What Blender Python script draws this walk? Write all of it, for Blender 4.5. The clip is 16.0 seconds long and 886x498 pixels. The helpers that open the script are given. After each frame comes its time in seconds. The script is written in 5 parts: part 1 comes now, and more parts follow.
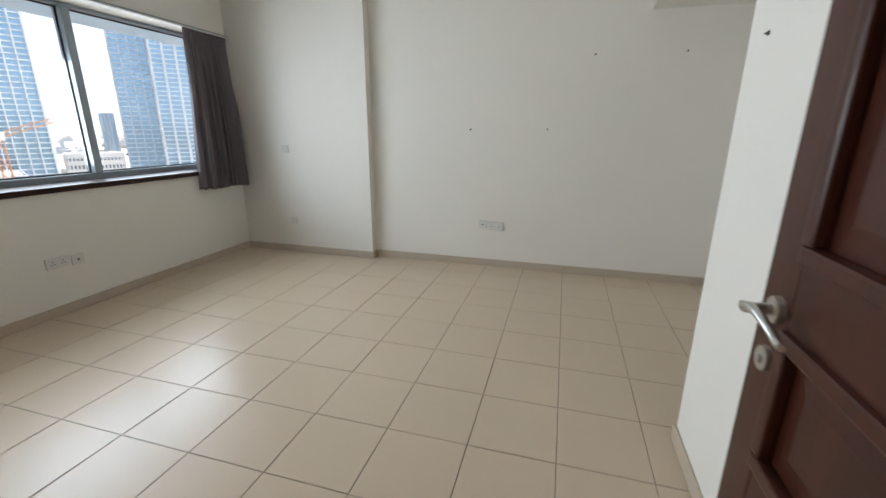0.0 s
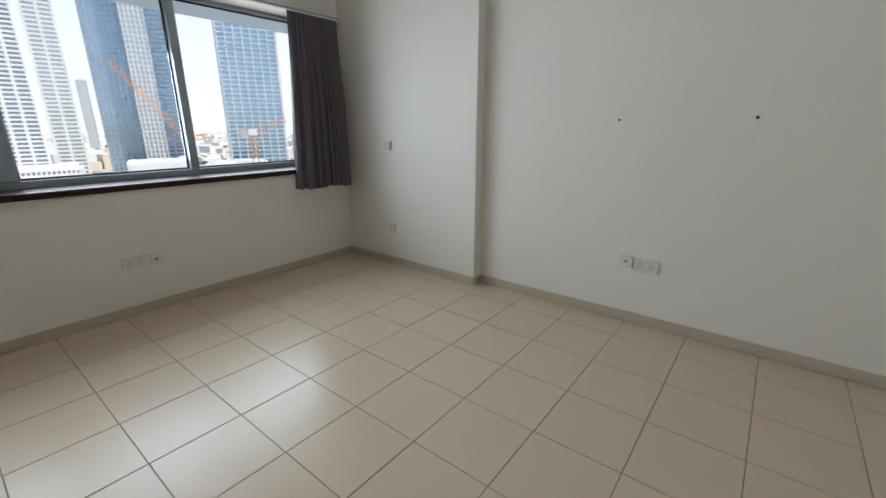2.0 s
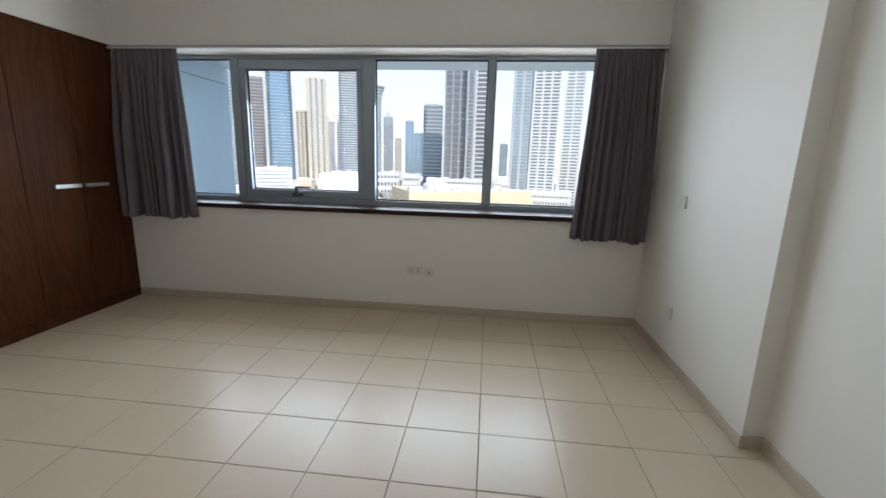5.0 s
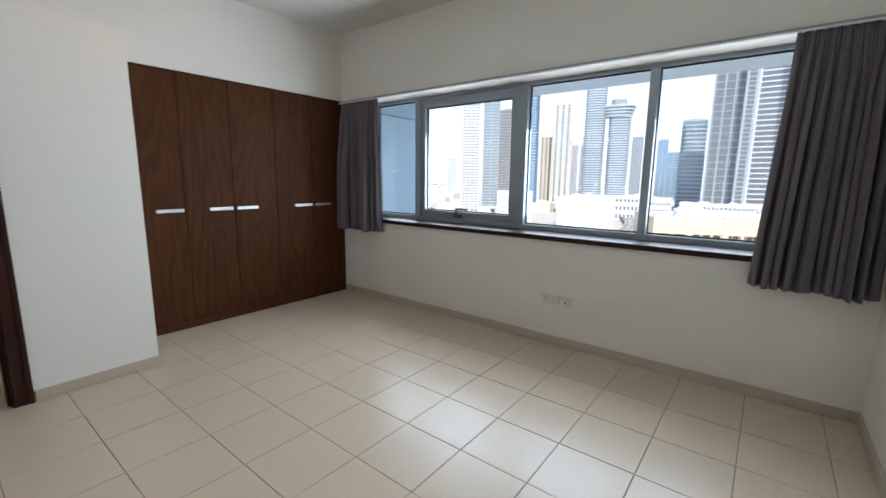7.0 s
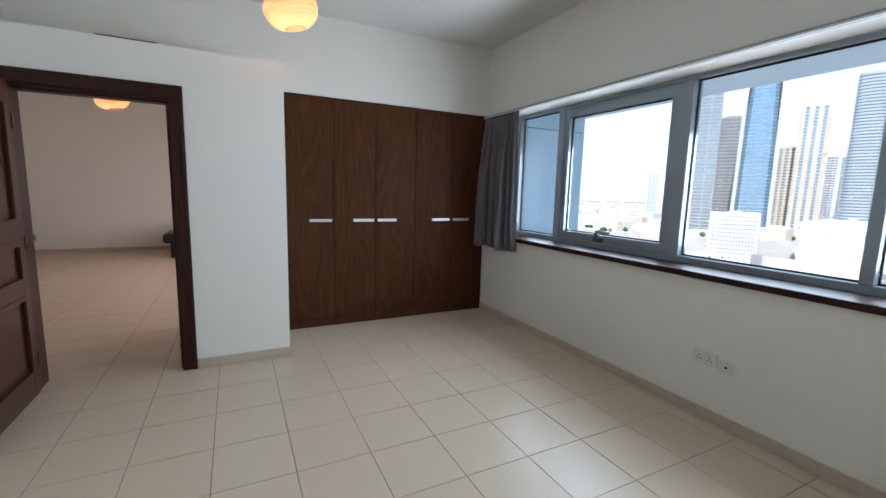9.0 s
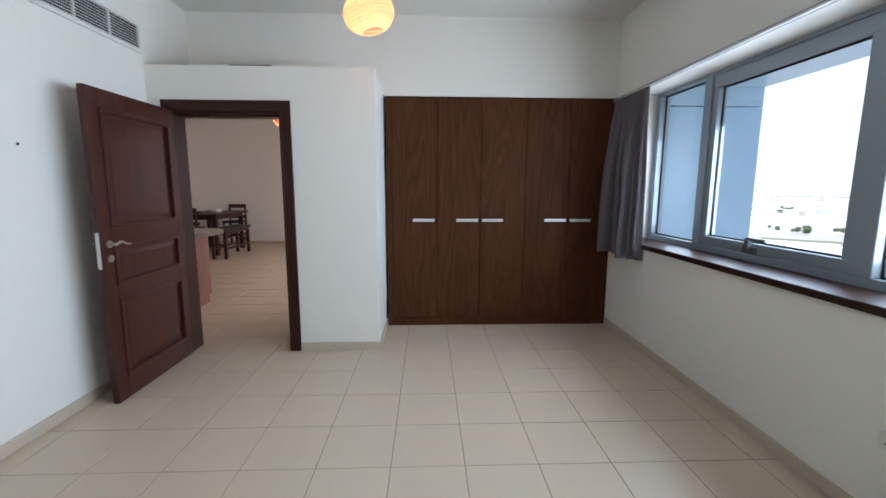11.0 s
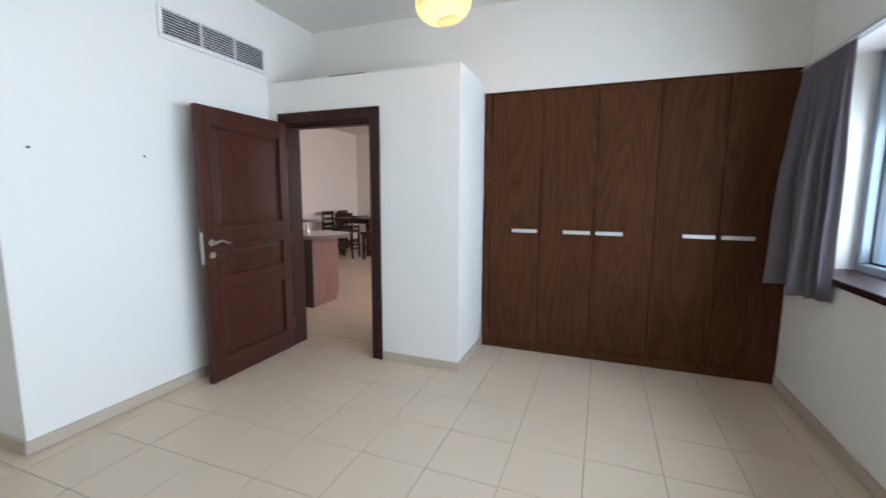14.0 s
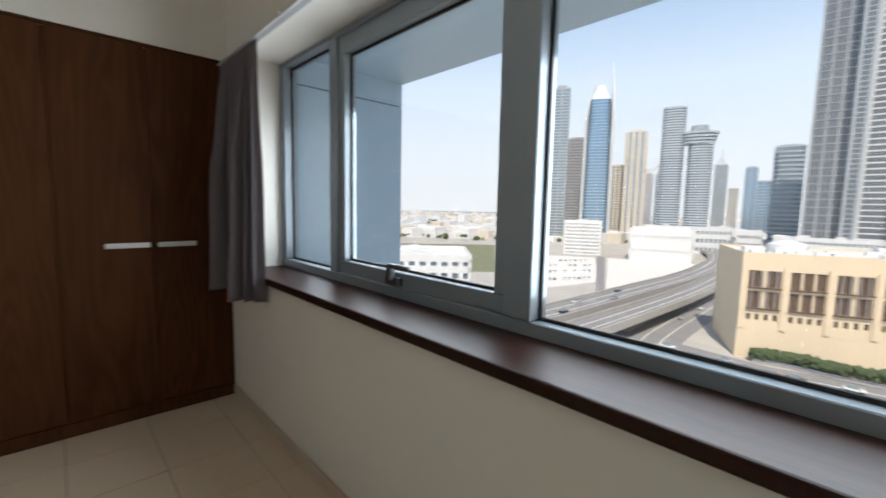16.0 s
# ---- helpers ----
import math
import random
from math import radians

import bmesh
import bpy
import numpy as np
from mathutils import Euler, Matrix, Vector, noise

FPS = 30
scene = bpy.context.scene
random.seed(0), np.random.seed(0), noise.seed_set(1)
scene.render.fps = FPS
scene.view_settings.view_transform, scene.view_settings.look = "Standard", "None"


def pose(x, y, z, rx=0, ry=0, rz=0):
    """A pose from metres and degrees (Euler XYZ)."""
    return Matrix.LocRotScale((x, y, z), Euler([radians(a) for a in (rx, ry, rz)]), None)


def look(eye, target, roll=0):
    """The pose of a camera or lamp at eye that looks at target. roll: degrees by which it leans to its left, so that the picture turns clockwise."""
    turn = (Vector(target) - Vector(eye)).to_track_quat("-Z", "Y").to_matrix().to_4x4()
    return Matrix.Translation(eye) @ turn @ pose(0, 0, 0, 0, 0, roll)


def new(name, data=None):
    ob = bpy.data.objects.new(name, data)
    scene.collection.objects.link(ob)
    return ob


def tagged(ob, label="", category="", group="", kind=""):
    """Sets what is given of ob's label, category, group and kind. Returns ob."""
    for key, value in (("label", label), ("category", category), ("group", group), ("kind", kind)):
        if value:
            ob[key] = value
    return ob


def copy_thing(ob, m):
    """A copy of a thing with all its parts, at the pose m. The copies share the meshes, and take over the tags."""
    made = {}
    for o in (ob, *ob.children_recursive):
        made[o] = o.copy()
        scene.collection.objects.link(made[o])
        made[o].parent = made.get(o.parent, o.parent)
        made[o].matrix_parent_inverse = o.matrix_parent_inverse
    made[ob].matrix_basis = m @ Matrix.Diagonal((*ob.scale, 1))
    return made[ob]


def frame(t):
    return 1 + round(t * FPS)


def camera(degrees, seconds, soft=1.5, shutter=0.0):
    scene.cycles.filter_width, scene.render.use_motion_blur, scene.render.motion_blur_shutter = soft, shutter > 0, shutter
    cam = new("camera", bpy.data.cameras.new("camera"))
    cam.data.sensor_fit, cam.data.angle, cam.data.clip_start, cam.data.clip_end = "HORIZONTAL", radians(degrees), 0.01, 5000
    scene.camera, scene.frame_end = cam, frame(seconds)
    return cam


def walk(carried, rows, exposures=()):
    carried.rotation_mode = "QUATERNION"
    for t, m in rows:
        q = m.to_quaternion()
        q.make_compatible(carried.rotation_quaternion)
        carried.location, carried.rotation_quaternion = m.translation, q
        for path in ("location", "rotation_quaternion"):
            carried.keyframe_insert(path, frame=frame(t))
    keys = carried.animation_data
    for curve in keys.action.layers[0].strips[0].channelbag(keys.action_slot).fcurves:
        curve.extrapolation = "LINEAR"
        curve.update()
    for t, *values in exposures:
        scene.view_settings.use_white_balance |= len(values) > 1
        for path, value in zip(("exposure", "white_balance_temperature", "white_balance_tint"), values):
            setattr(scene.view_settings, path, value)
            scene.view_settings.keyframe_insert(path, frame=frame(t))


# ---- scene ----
cam = camera(93.7, 16.0, shutter=0.3)
PATH = [
    (0, (1.051, 0.07, 1.405), (0.524, 1.92, 0.858), 0.3),
    (0.6, (0.99, 0.474, 1.398), (0.281, 2.258, 0.837), 0.0),
    (1, (0.967, 0.704, 1.381), (0.139, 2.437, 0.822), 0.1),
    (1.5, (0.97, 1.0, 1.398), (-0.021, 2.642, 0.828), 0.1),
    (2, (1.006, 1.303, 1.383), (-0.186, 2.805, 0.815), -0.1),
    (2.5, (1.049, 1.614, 1.382), (-0.355, 2.926, 0.828), 0.2),
    (3, (1.094, 1.911, 1.41), (-0.506, 2.983, 0.87), 0.5),
    (3.6, (1.136, 2.265, 1.4), (-0.679, 2.938, 0.896), 0.7),
    (4.2, (1.139, 2.537, 1.416), (-0.787, 2.796, 0.942), 0.9),
    (6.3, (1.005, 3.339, 1.473), (-0.756, 2.469, 1.098), 1.2),
    (6.5, (0.938, 3.431, 1.473), (-0.766, 2.452, 1.096), 0.7),
    (7, (0.821, 3.636, 1.468), (-0.734, 2.422, 1.135), 0.7),
    (7.5, (0.71, 3.733, 1.491), (-0.685, 2.335, 1.18), 0.9),
    (8, (0.512, 3.756, 1.492), (-0.718, 2.208, 1.2), 1.0),
    (8.5, (0.325, 3.766, 1.494), (-0.73, 2.091, 1.211), 1.1),
    (8.7, (0.262, 3.768, 1.48), (-0.727, 2.053, 1.202), 1.3),
    (10.8, (-0.583, 3.709, 1.482), (-0.758, 1.738, 1.191), 0.4),
    (11, (-0.677, 3.691, 1.479), (-0.751, 1.714, 1.19), 0.2),
    (11.5, (-0.809, 3.644, 1.477), (-0.643, 1.671, 1.196), 0.2),
    (12, (-0.907, 3.512, 1.458), (-0.49, 1.574, 1.195), 0.2),
    (12.5, (-0.997, 3.374, 1.476), (-0.347, 1.499, 1.227), 0.3),
    (13, (-1.087, 3.285, 1.472), (-0.249, 1.484, 1.238), 0.4),
    (13.5, (-1.209, 3.225, 1.472), (-0.324, 1.447, 1.236), 0.3),
    (14, (-1.304, 3.161, 1.465), (-0.595, 1.309, 1.21), 0.3),
    (14.5, (-1.345, 3.049, 1.436), (-1.069, 1.086, 1.174), 0.8),
    (15, (-1.39, 2.869, 1.421), (-1.707, 0.911, 1.169), 1.3),
    (15.5, (-1.535, 2.725, 1.417), (-2.413, 0.942, 1.191), 1.4),
    (15.7, (-1.592, 2.67, 1.42), (-2.679, 1.005, 1.205), 1.3),
    (16, (-1.706, 2.554, 1.433), (-3.066, 1.102, 1.228), 1.2),
]
walk(cam, [(t, look(eye, target, roll)) for t, eye, target, roll in PATH],
     exposures=[(0.0, 0.92, 6650, 13.5), (1.0, 0.56, 6750, 13.5), (2.0, 0.58, 6600, 13.5), (4.0, 0.50, 6550, 13.5), (6.5, 0.90, 6350, 13.5), (8.5, 0.84, 6050, 13),
                (11.0, 1.02, 5950, 13), (12.0, 1.06, 6020, 13), (13.0, 1.30, 5950, 13), (13.8, 1.33, 5900, 13), (15.0, 1.20, 6050, 13), (15.5, 0.96, 6700, 13.5), (16.0, 0.37, 6950, 13.5)])

# ---- light ----
world = bpy.data.worlds.new("sky")
scene.world = world
world.use_nodes = True
wn = world.node_tree
sky = wn.nodes.new("ShaderNodeTexSky")
sky.sky_type, sky.sun_disc = "NISHITA", False
sky.sun_elevation, sky.sun_rotation = radians(56), radians(58)
sky.air_density, sky.dust_density, sky.ozone_density = 1.0, 1.0, 2.5
wn.nodes["Background"].inputs[1].default_value = 0.15
wn.links.new(sky.outputs[0], wn.nodes["Background"].inputs[0])

sun = new("sun", bpy.data.lights.new("sun", "SUN"))
sun.data.energy, sun.data.angle, sun.data.color = 3.7, radians(0.5), (1.0, 0.94, 0.85)
SUN_WAY = Vector((math.cos(radians(56)) * math.sin(radians(58)), math.cos(radians(56)) * math.cos(radians(58)), math.sin(radians(56))))
sun.matrix_world = look(SUN_WAY * 100, (0, 0, 0))


day = new("window_daylight", bpy.data.lights.new("window_daylight", "AREA"))
day.data.shape, day.data.size, day.data.size_y = "RECTANGLE", 4.15, 0.85
day.data.energy, day.data.color = 61.0, (0.75, 0.885, 1.0)
day.matrix_world = look((-3.015, 1.835, 1.53), (0, 1.835, 1.51))
day.data.spread = radians(152)


# Added fill in an unseen opening, tinted pink to brighten the living room
living_fill_lamp = new("living_fill", bpy.data.lights.new("living_fill", "AREA"))
living_fill_lamp.data.shape, living_fill_lamp.data.size, living_fill_lamp.data.size_y = "RECTANGLE", 4.6, 1.6
living_fill_lamp.data.energy, living_fill_lamp.data.color = 62.0, (1.0, 0.86, 0.82)
living_fill_lamp.matrix_world = look((-3.0, -4.25, 1.75), (0, -4.25, -0.1))
living_fill_lamp.data.spread = radians(120)


# ---- materials ----
def material(name, base, rough=0.5, metal=0.0, spots=None, grain=None, bump=None, vary=0.0, coat=0.0, spec=0.5):
    """Principled. spots: (scale, darker factor); grain: (scale, stretch xyz, darker colour); bump: (scale, depth); vary: by object."""
    m = bpy.data.materials.new(name)
    m.use_nodes = True
    t = m.node_tree
    p = t.nodes["Principled BSDF"]
    p.inputs["Roughness"].default_value = rough
    p.inputs["Metallic"].default_value = metal
    p.inputs["Specular IOR Level"].default_value = spec
    p.inputs["Coat Weight"].default_value = coat
    p.inputs["Coat Roughness"].default_value = 0.12
    where = t.nodes.new("ShaderNodeTexCoord").outputs["Object"]

    def node(kind, **values):
        n = t.nodes.new(kind)
        for key, value in values.items():
            n.inputs[key].default_value = value
        return n

    def mixed(a, b, fac, mode="MIX"):
        n = t.nodes.new("ShaderNodeMix")
        n.data_type, n.blend_type = "RGBA", mode
        for slot, value in ((0, fac), (6, a), (7, b)):
            if hasattr(value, "is_linked"):
                t.links.new(value, n.inputs[slot])
            else:
                n.inputs[slot].default_value = (*value, 1) if slot else value
        return n.outputs[2]

    def ramp(value, low, high):
        n = t.nodes.new("ShaderNodeMapRange")
        n.inputs[1].default_value, n.inputs[2].default_value = low, high
        t.links.new(value, n.inputs[0])
        return n.outputs[0]

    colour = None
    if grain:
        scale, stretch, dark = grain
        mp = t.nodes.new("ShaderNodeMapping")
        mp.inputs["Scale"].default_value = stretch
        t.links.new(where, mp.inputs[0])
        info = t.nodes.new("ShaderNodeObjectInfo")
        shift = t.nodes.new("ShaderNodeVectorMath")
        shift.operation = "MULTIPLY_ADD"
        shift.inputs[1].default_value = (7.0, 5.0, 3.0)
        t.links.new(info.outputs["Random"], shift.inputs[0])
        t.links.new(mp.outputs[0], shift.inputs[2])
        fine = node("ShaderNodeTexNoise", Scale=scale, Detail=8.0, Roughness=0.65, Distortion=0.6)
        wide = node("ShaderNodeTexNoise", Scale=scale * 0.22, Detail=3.0, Roughness=0.5, Distortion=1.6)
        for n in (fine, wide):
            t.links.new(shift.outputs[0], n.inputs["Vector"])
        colour = mixed(base, dark, ramp(fine.outputs[0], 0.42, 0.66))
        colour = mixed(colour, tuple(0.85 * c for c in dark), ramp(wide.outputs[0], 0.52, 0.78))
        rg = t.nodes.new("ShaderNodeMapRange")
        rg.inputs[3].default_value, rg.inputs[4].default_value = rough * 0.85, min(1, rough * 1.25)
        t.links.new(fine.outputs[0], rg.inputs[0])
        t.links.new(rg.outputs[0], p.inputs["Roughness"])
    if spots:
        scale, factor = spots
        n1 = node("ShaderNodeTexNoise", Scale=scale, Detail=5.0, Roughness=0.6)
        n2 = node("ShaderNodeTexNoise", Scale=scale * 9, Detail=3.0, Roughness=0.6)
        info = t.nodes.new("ShaderNodeObjectInfo")
        shift = t.nodes.new("ShaderNodeVectorMath")
        shift.operation = "MULTIPLY_ADD"
        shift.inputs[1].default_value = (31.0, 17.0, 9.0)
        t.links.new(info.outputs["Random"], shift.inputs[0])
        t.links.new(where, shift.inputs[2])
        for n in (n1, n2):
            t.links.new(shift.outputs[0], n.inputs["Vector"])
        colour = mixed(colour or base, tuple(factor * c for c in base), ramp(n1.outputs[0], 0.25, 0.8))
        colour = mixed(colour, tuple((0.5 + 0.5 * factor) * c for c in base), ramp(n2.outputs[0], 0.3, 0.8))
        rr = t.nodes.new("ShaderNodeMapRange")
        rr.inputs[1].default_value, rr.inputs[2].default_value = 0.2, 0.8
        rr.inputs[3].default_value, rr.inputs[4].default_value = rough * 0.94, min(1, rough * 1.08)
        if not grain:
            t.links.new(n1.outputs[0], rr.inputs[0])
            t.links.new(rr.outputs[0], p.inputs["Roughness"])
    if vary:
        info = t.nodes.new("ShaderNodeObjectInfo")
        colour = mixed(colour or base, tuple((1 - vary) * c for c in base), info.outputs["Random"])
    if colour is None:
        p.inputs["Base Color"].default_value = (*base, 1)
    else:
        t.links.new(colour, p.inputs["Base Color"])
    if bump:
        n = node("ShaderNodeTexNoise", Scale=bump[0], Detail=4.0, Roughness=0.6)
        t.links.new(where, n.inputs["Vector"])
        b = node("ShaderNodeBump", Strength=0.6, Distance=bump[1])
        t.links.new(n.outputs[0], b.inputs["Height"])
        t.links.new(b.outputs[0], p.inputs["Normal"])
    return m


def figured_wood(name, base, dark, rough, spec, bands=2.2, coat=0.0, along=2):
    """Veneer: wandering growth bands drawn out along one axis, with fine dark pores."""
    m = bpy.data.materials.new(name)
    m.use_nodes = True
    t = m.node_tree
    p = t.nodes["Principled BSDF"]
    p.inputs["Specular IOR Level"].default_value = spec
    p.inputs["Coat Weight"].default_value = coat
    p.inputs["Coat Roughness"].default_value = 0.2
    where = t.nodes.new("ShaderNodeTexCoord")
    info = t.nodes.new("ShaderNodeObjectInfo")
    shift = t.nodes.new("ShaderNodeVectorMath")
    shift.operation = "MULTIPLY_ADD"
    shift.inputs[1].default_value = (9.0, 4.0, 13.0)
    t.links.new(info.outputs["Random"], shift.inputs[0])
    t.links.new(where.outputs["Object"], shift.inputs[2])

    def stretched(side, length):
        mp = t.nodes.new("ShaderNodeMapping")
        mp.inputs["Scale"].default_value = tuple(length if i == along else side for i in range(3))
        t.links.new(shift.outputs[0], mp.inputs[0])
        return mp.outputs[0]

    field = t.nodes.new("ShaderNodeTexNoise")
    for key, value in (("Scale", 1.0), ("Detail", 1.5), ("Roughness", 0.45), ("Distortion", 0.25)):
        field.inputs[key].default_value = value
    t.links.new(stretched(5.0, 0.55), field.inputs["Vector"])
    rings = t.nodes.new("ShaderNodeMath")
    rings.operation = "MULTIPLY"
    rings.inputs[1].default_value = bands * 12.0
    t.links.new(field.outputs[0], rings.inputs[0])
    wave = t.nodes.new("ShaderNodeMath")
    wave.operation = "PINGPONG"
    wave.inputs[1].default_value = 1.0
    t.links.new(rings.outputs[0], wave.inputs[0])
    pores = t.nodes.new("ShaderNodeTexNoise")
    for key, value in (("Scale", 1.0), ("Detail", 5.0), ("Roughness", 0.7)):
        pores.inputs[key].default_value = value
    t.links.new(stretched(170.0, 5.0), pores.inputs["Vector"])
    broad = t.nodes.new("ShaderNodeTexNoise")
    broad.inputs["Scale"].default_value = 1.0
    t.links.new(stretched(4.0, 0.7), broad.inputs["Vector"])

    def mixed(a, b, value, low, high, most):
        r = t.nodes.new("ShaderNodeMapRange")
        r.inputs[1].default_value, r.inputs[2].default_value, r.inputs[4].default_value = low, high, most
        t.links.new(value, r.inputs[0])
        n = t.nodes.new("ShaderNodeMix")
        n.data_type = "RGBA"
        t.links.new(r.outputs[0], n.inputs[0])
        for slot, c in ((6, a), (7, b)):
            if hasattr(c, "is_linked"):
                t.links.new(c, n.inputs[slot])
            else:
                n.inputs[slot].default_value = (*c, 1)
        return n.outputs[2]

    colour = mixed(base, dark, wave.outputs[0], 0.1, 1.0, 0.62)
    colour = mixed(colour, tuple(0.6 * c for c in dark), pores.outputs[0], 0.52, 0.72, 0.7)
    colour = mixed(colour, tuple(1.25 * c for c in base), broad.outputs[0], 0.5, 0.8, 0.4)
    t.links.new(colour, p.inputs["Base Color"])
    gloss = t.nodes.new("ShaderNodeMapRange")
    gloss.inputs[3].default_value, gloss.inputs[4].default_value = rough * 0.85, rough * 1.2
    t.links.new(pores.outputs[0], gloss.inputs[0])
    t.links.new(gloss.outputs[0], p.inputs["Roughness"])
    b = t.nodes.new("ShaderNodeBump")
    b.inputs["Strength"].default_value, b.inputs["Distance"].default_value = 0.4, 0.0005
    t.links.new(pores.outputs[0], b.inputs["Height"])
    t.links.new(b.outputs[0], p.inputs["Normal"])
    return m


def glass_material(name, tint=(1, 1, 1)):
    """Clear pane: gloss grows towards grazing angles."""
    m = bpy.data.materials.new(name)
    m.use_nodes = True
    t = m.node_tree
    t.nodes.remove(t.nodes["Principled BSDF"])
    clear, gloss, mix, weight, power, scale = (t.nodes.new(k) for k in ("ShaderNodeBsdfTransparent", "ShaderNodeBsdfGlossy", "ShaderNodeMixShader", "ShaderNodeLayerWeight", "ShaderNodeMath", "ShaderNodeMath"))
    clear.inputs[0].default_value = (*tint, 1)
    gloss.inputs["Roughness"].default_value = 0.02
    weight.inputs[0].default_value = 0.5
    power.operation, scale.operation = "POWER", "MULTIPLY_ADD"
    power.inputs[1].default_value = 5.0
    scale.inputs[1].default_value, scale.inputs[2].default_value = 0.75, 0.03
    t.links.new(weight.outputs["Facing"], power.inputs[0])
    t.links.new(power.outputs[0], scale.inputs[0])
    t.links.new(scale.outputs[0], mix.inputs[0])
    t.links.new(clear.outputs[0], mix.inputs[1])
    t.links.new(gloss.outputs[0], mix.inputs[2])
    t.links.new(mix.outputs[0], t.nodes["Material Output"].inputs[0])
    return m


def paper_material(name, base):
    m = bpy.data.materials.new(name)
    m.use_nodes = True
    t = m.node_tree
    t.nodes.remove(t.nodes["Principled BSDF"])
    a, b, mix = (t.nodes.new(k) for k in ("ShaderNodeBsdfDiffuse", "ShaderNodeBsdfTranslucent", "ShaderNodeMixShader"))
    for n in (a, b):
        n.inputs[0].default_value = (*base, 1)
    mix.inputs[0].default_value = 0.6
    for i, n in enumerate((a, b)):
        t.links.new(n.outputs[0], mix.inputs[i + 1])
    t.links.new(mix.outputs[0], t.nodes["Material Output"].inputs[0])
    return m


def glow_material(name, colour, strength):
    m = bpy.data.materials.new(name)
    m.use_nodes = True
    p = m.node_tree.nodes["Principled BSDF"]
    p.inputs["Emission Color"].default_value = (*colour, 1)
    p.inputs["Emission Strength"].default_value = strength
    return m


PAINT = material("wall_paint", (0.80, 0.767, 0.70), 0.62, spots=(1.3, 0.965), bump=(160, 0.0006))
CEILING = material("ceiling_paint", (0.74, 0.72, 0.67), 0.75, spots=(1.1, 0.96), bump=(140, 0.0006))
TILE = material("floor_tile_glaze", (0.63, 0.505, 0.375), 0.295, spots=(2.6, 0.88), bump=(38, 0.0007), vary=0.05)
GROUT = material("grout", (0.25, 0.205, 0.16), 0.9, spots=(9, 0.8), bump=(300, 0.001))
SKIRT = material("skirting_tile", (0.53, 0.44, 0.34), 0.35, spots=(3.0, 0.9), bump=(60, 0.0006))
WALNUT = figured_wood("wardrobe_wood", (0.088, 0.034, 0.0150), (0.045, 0.0170, 0.0080), 0.48, 0.06, 2.1)
MAHOGANY = figured_wood("door_wood", (0.060, 0.0155, 0.0085), (0.032, 0.0085, 0.0055), 0.33, 0.3, 0.7, 0.06)
FRAMEWOOD = material("door_frame_wood", (0.042, 0.0135, 0.0085), 0.36, grain=(5, (7, 7, 0.6), (0.025, 0.008, 0.0055)), coat=0.0, spec=0.22)
SILLWOOD = figured_wood("sill_wood", (0.036, 0.0125, 0.008), (0.020, 0.0072, 0.005), 0.40, 0.18, 1.2, 0.0, 1)
ALUMINIUM = material("frame_aluminium", (0.305, 0.355, 0.39), 0.36, metal=0.25, spots=(6, 0.93))
STEEL = material("brushed_steel", (0.66, 0.65, 0.63), 0.28, metal=1.0, spots=(30, 0.9))
RAILGREY = material("track_enamel", (0.34, 0.34, 0.34), 0.45, spots=(20, 0.94))
BAR = material("handle_aluminium", (0.78, 0.78, 0.77), 0.35, metal=0.7, spots=(25, 0.93))
HANDLEGREY = material("dark_grey_metal", (0.12, 0.125, 0.13), 0.4, metal=0.5)
BRONZE = material("dark_bronze", (0.10, 0.075, 0.06), 0.45, metal=0.8)
RUBBER = material("black_rubber", (0.02, 0.02, 0.022), 0.6)
PLASTIC = material("white_plastic", (0.70, 0.68, 0.63), 0.35, spots=(20, 0.96))
OLDPLASTIC = material("grey_plastic", (0.30, 0.31, 0.32), 0.4, spots=(20, 0.9))
CLOTH = material("curtain_cloth", (0.158, 0.138, 0.150), 0.85, spots=(30, 0.85), bump=(420, 0.0008), spec=0.2)
GRILLEPAINT = material("grille_paint", (0.77, 0.755, 0.71), 0.45, spots=(14, 0.9))
DUCT = material("duct_dark", (0.05, 0.048, 0.045), 0.8)
GLASS = glass_material("window_glass", (0.97, 0.985, 0.985))
PAPER = paper_material("lantern_paper", (0.70, 0.40, 0.25))
BULB = glow_material("bulb_glow", (1.0, 0.80, 0.55), 9.0)
WENGE = material("dining_wood", (0.050, 0.0135, 0.0085), 0.40, grain=(6, (5, 5, 0.8), (0.026, 0.008, 0.0055)), spec=0.35)
SEATPAD = material("seat_leather", (0.018, 0.015, 0.015), 0.45, spots=(12, 0.8), bump=(200, 0.0008))
CABINET = material("counter_laminate", (0.20, 0.092, 0.070), 0.45, grain=(5, (5, 5, 0.7), (0.15, 0.068, 0.053)))
# Same laminate, about four times darker, for the +y face
CABINET_END = material("counter_laminate_dark", (0.05, 0.022, 0.017), 0.4, grain=(5, (5, 5, 0.7), (0.03, 0.013, 0.01)))
GRANITE = material("counter_stone", (0.27, 0.23, 0.20), 0.16, spots=(70, 0.55))
SOFA = material("sofa_leather", (0.011, 0.0105, 0.011), 0.42, spots=(8, 0.8), bump=(160, 0.001))
LINEN = material("bed_linen", (0.30, 0.275, 0.265), 0.9, spots=(6, 0.85), bump=(60, 0.004))
BLANKET = material("grey_blanket", (0.10, 0.088, 0.085), 0.95, spots=(6, 0.8), bump=(60, 0.004))
CARD = material("tissue_box_card", (0.78, 0.77, 0.74), 0.6, spots=(10, 0.92))
# Light grey panel with the sky's blue cast mixed into its colour
FACADE = material("sky_tinted_panel", (0.36, 0.50, 0.61), 0.38, spots=(1.5, 0.95), bump=(90, 0.0004))

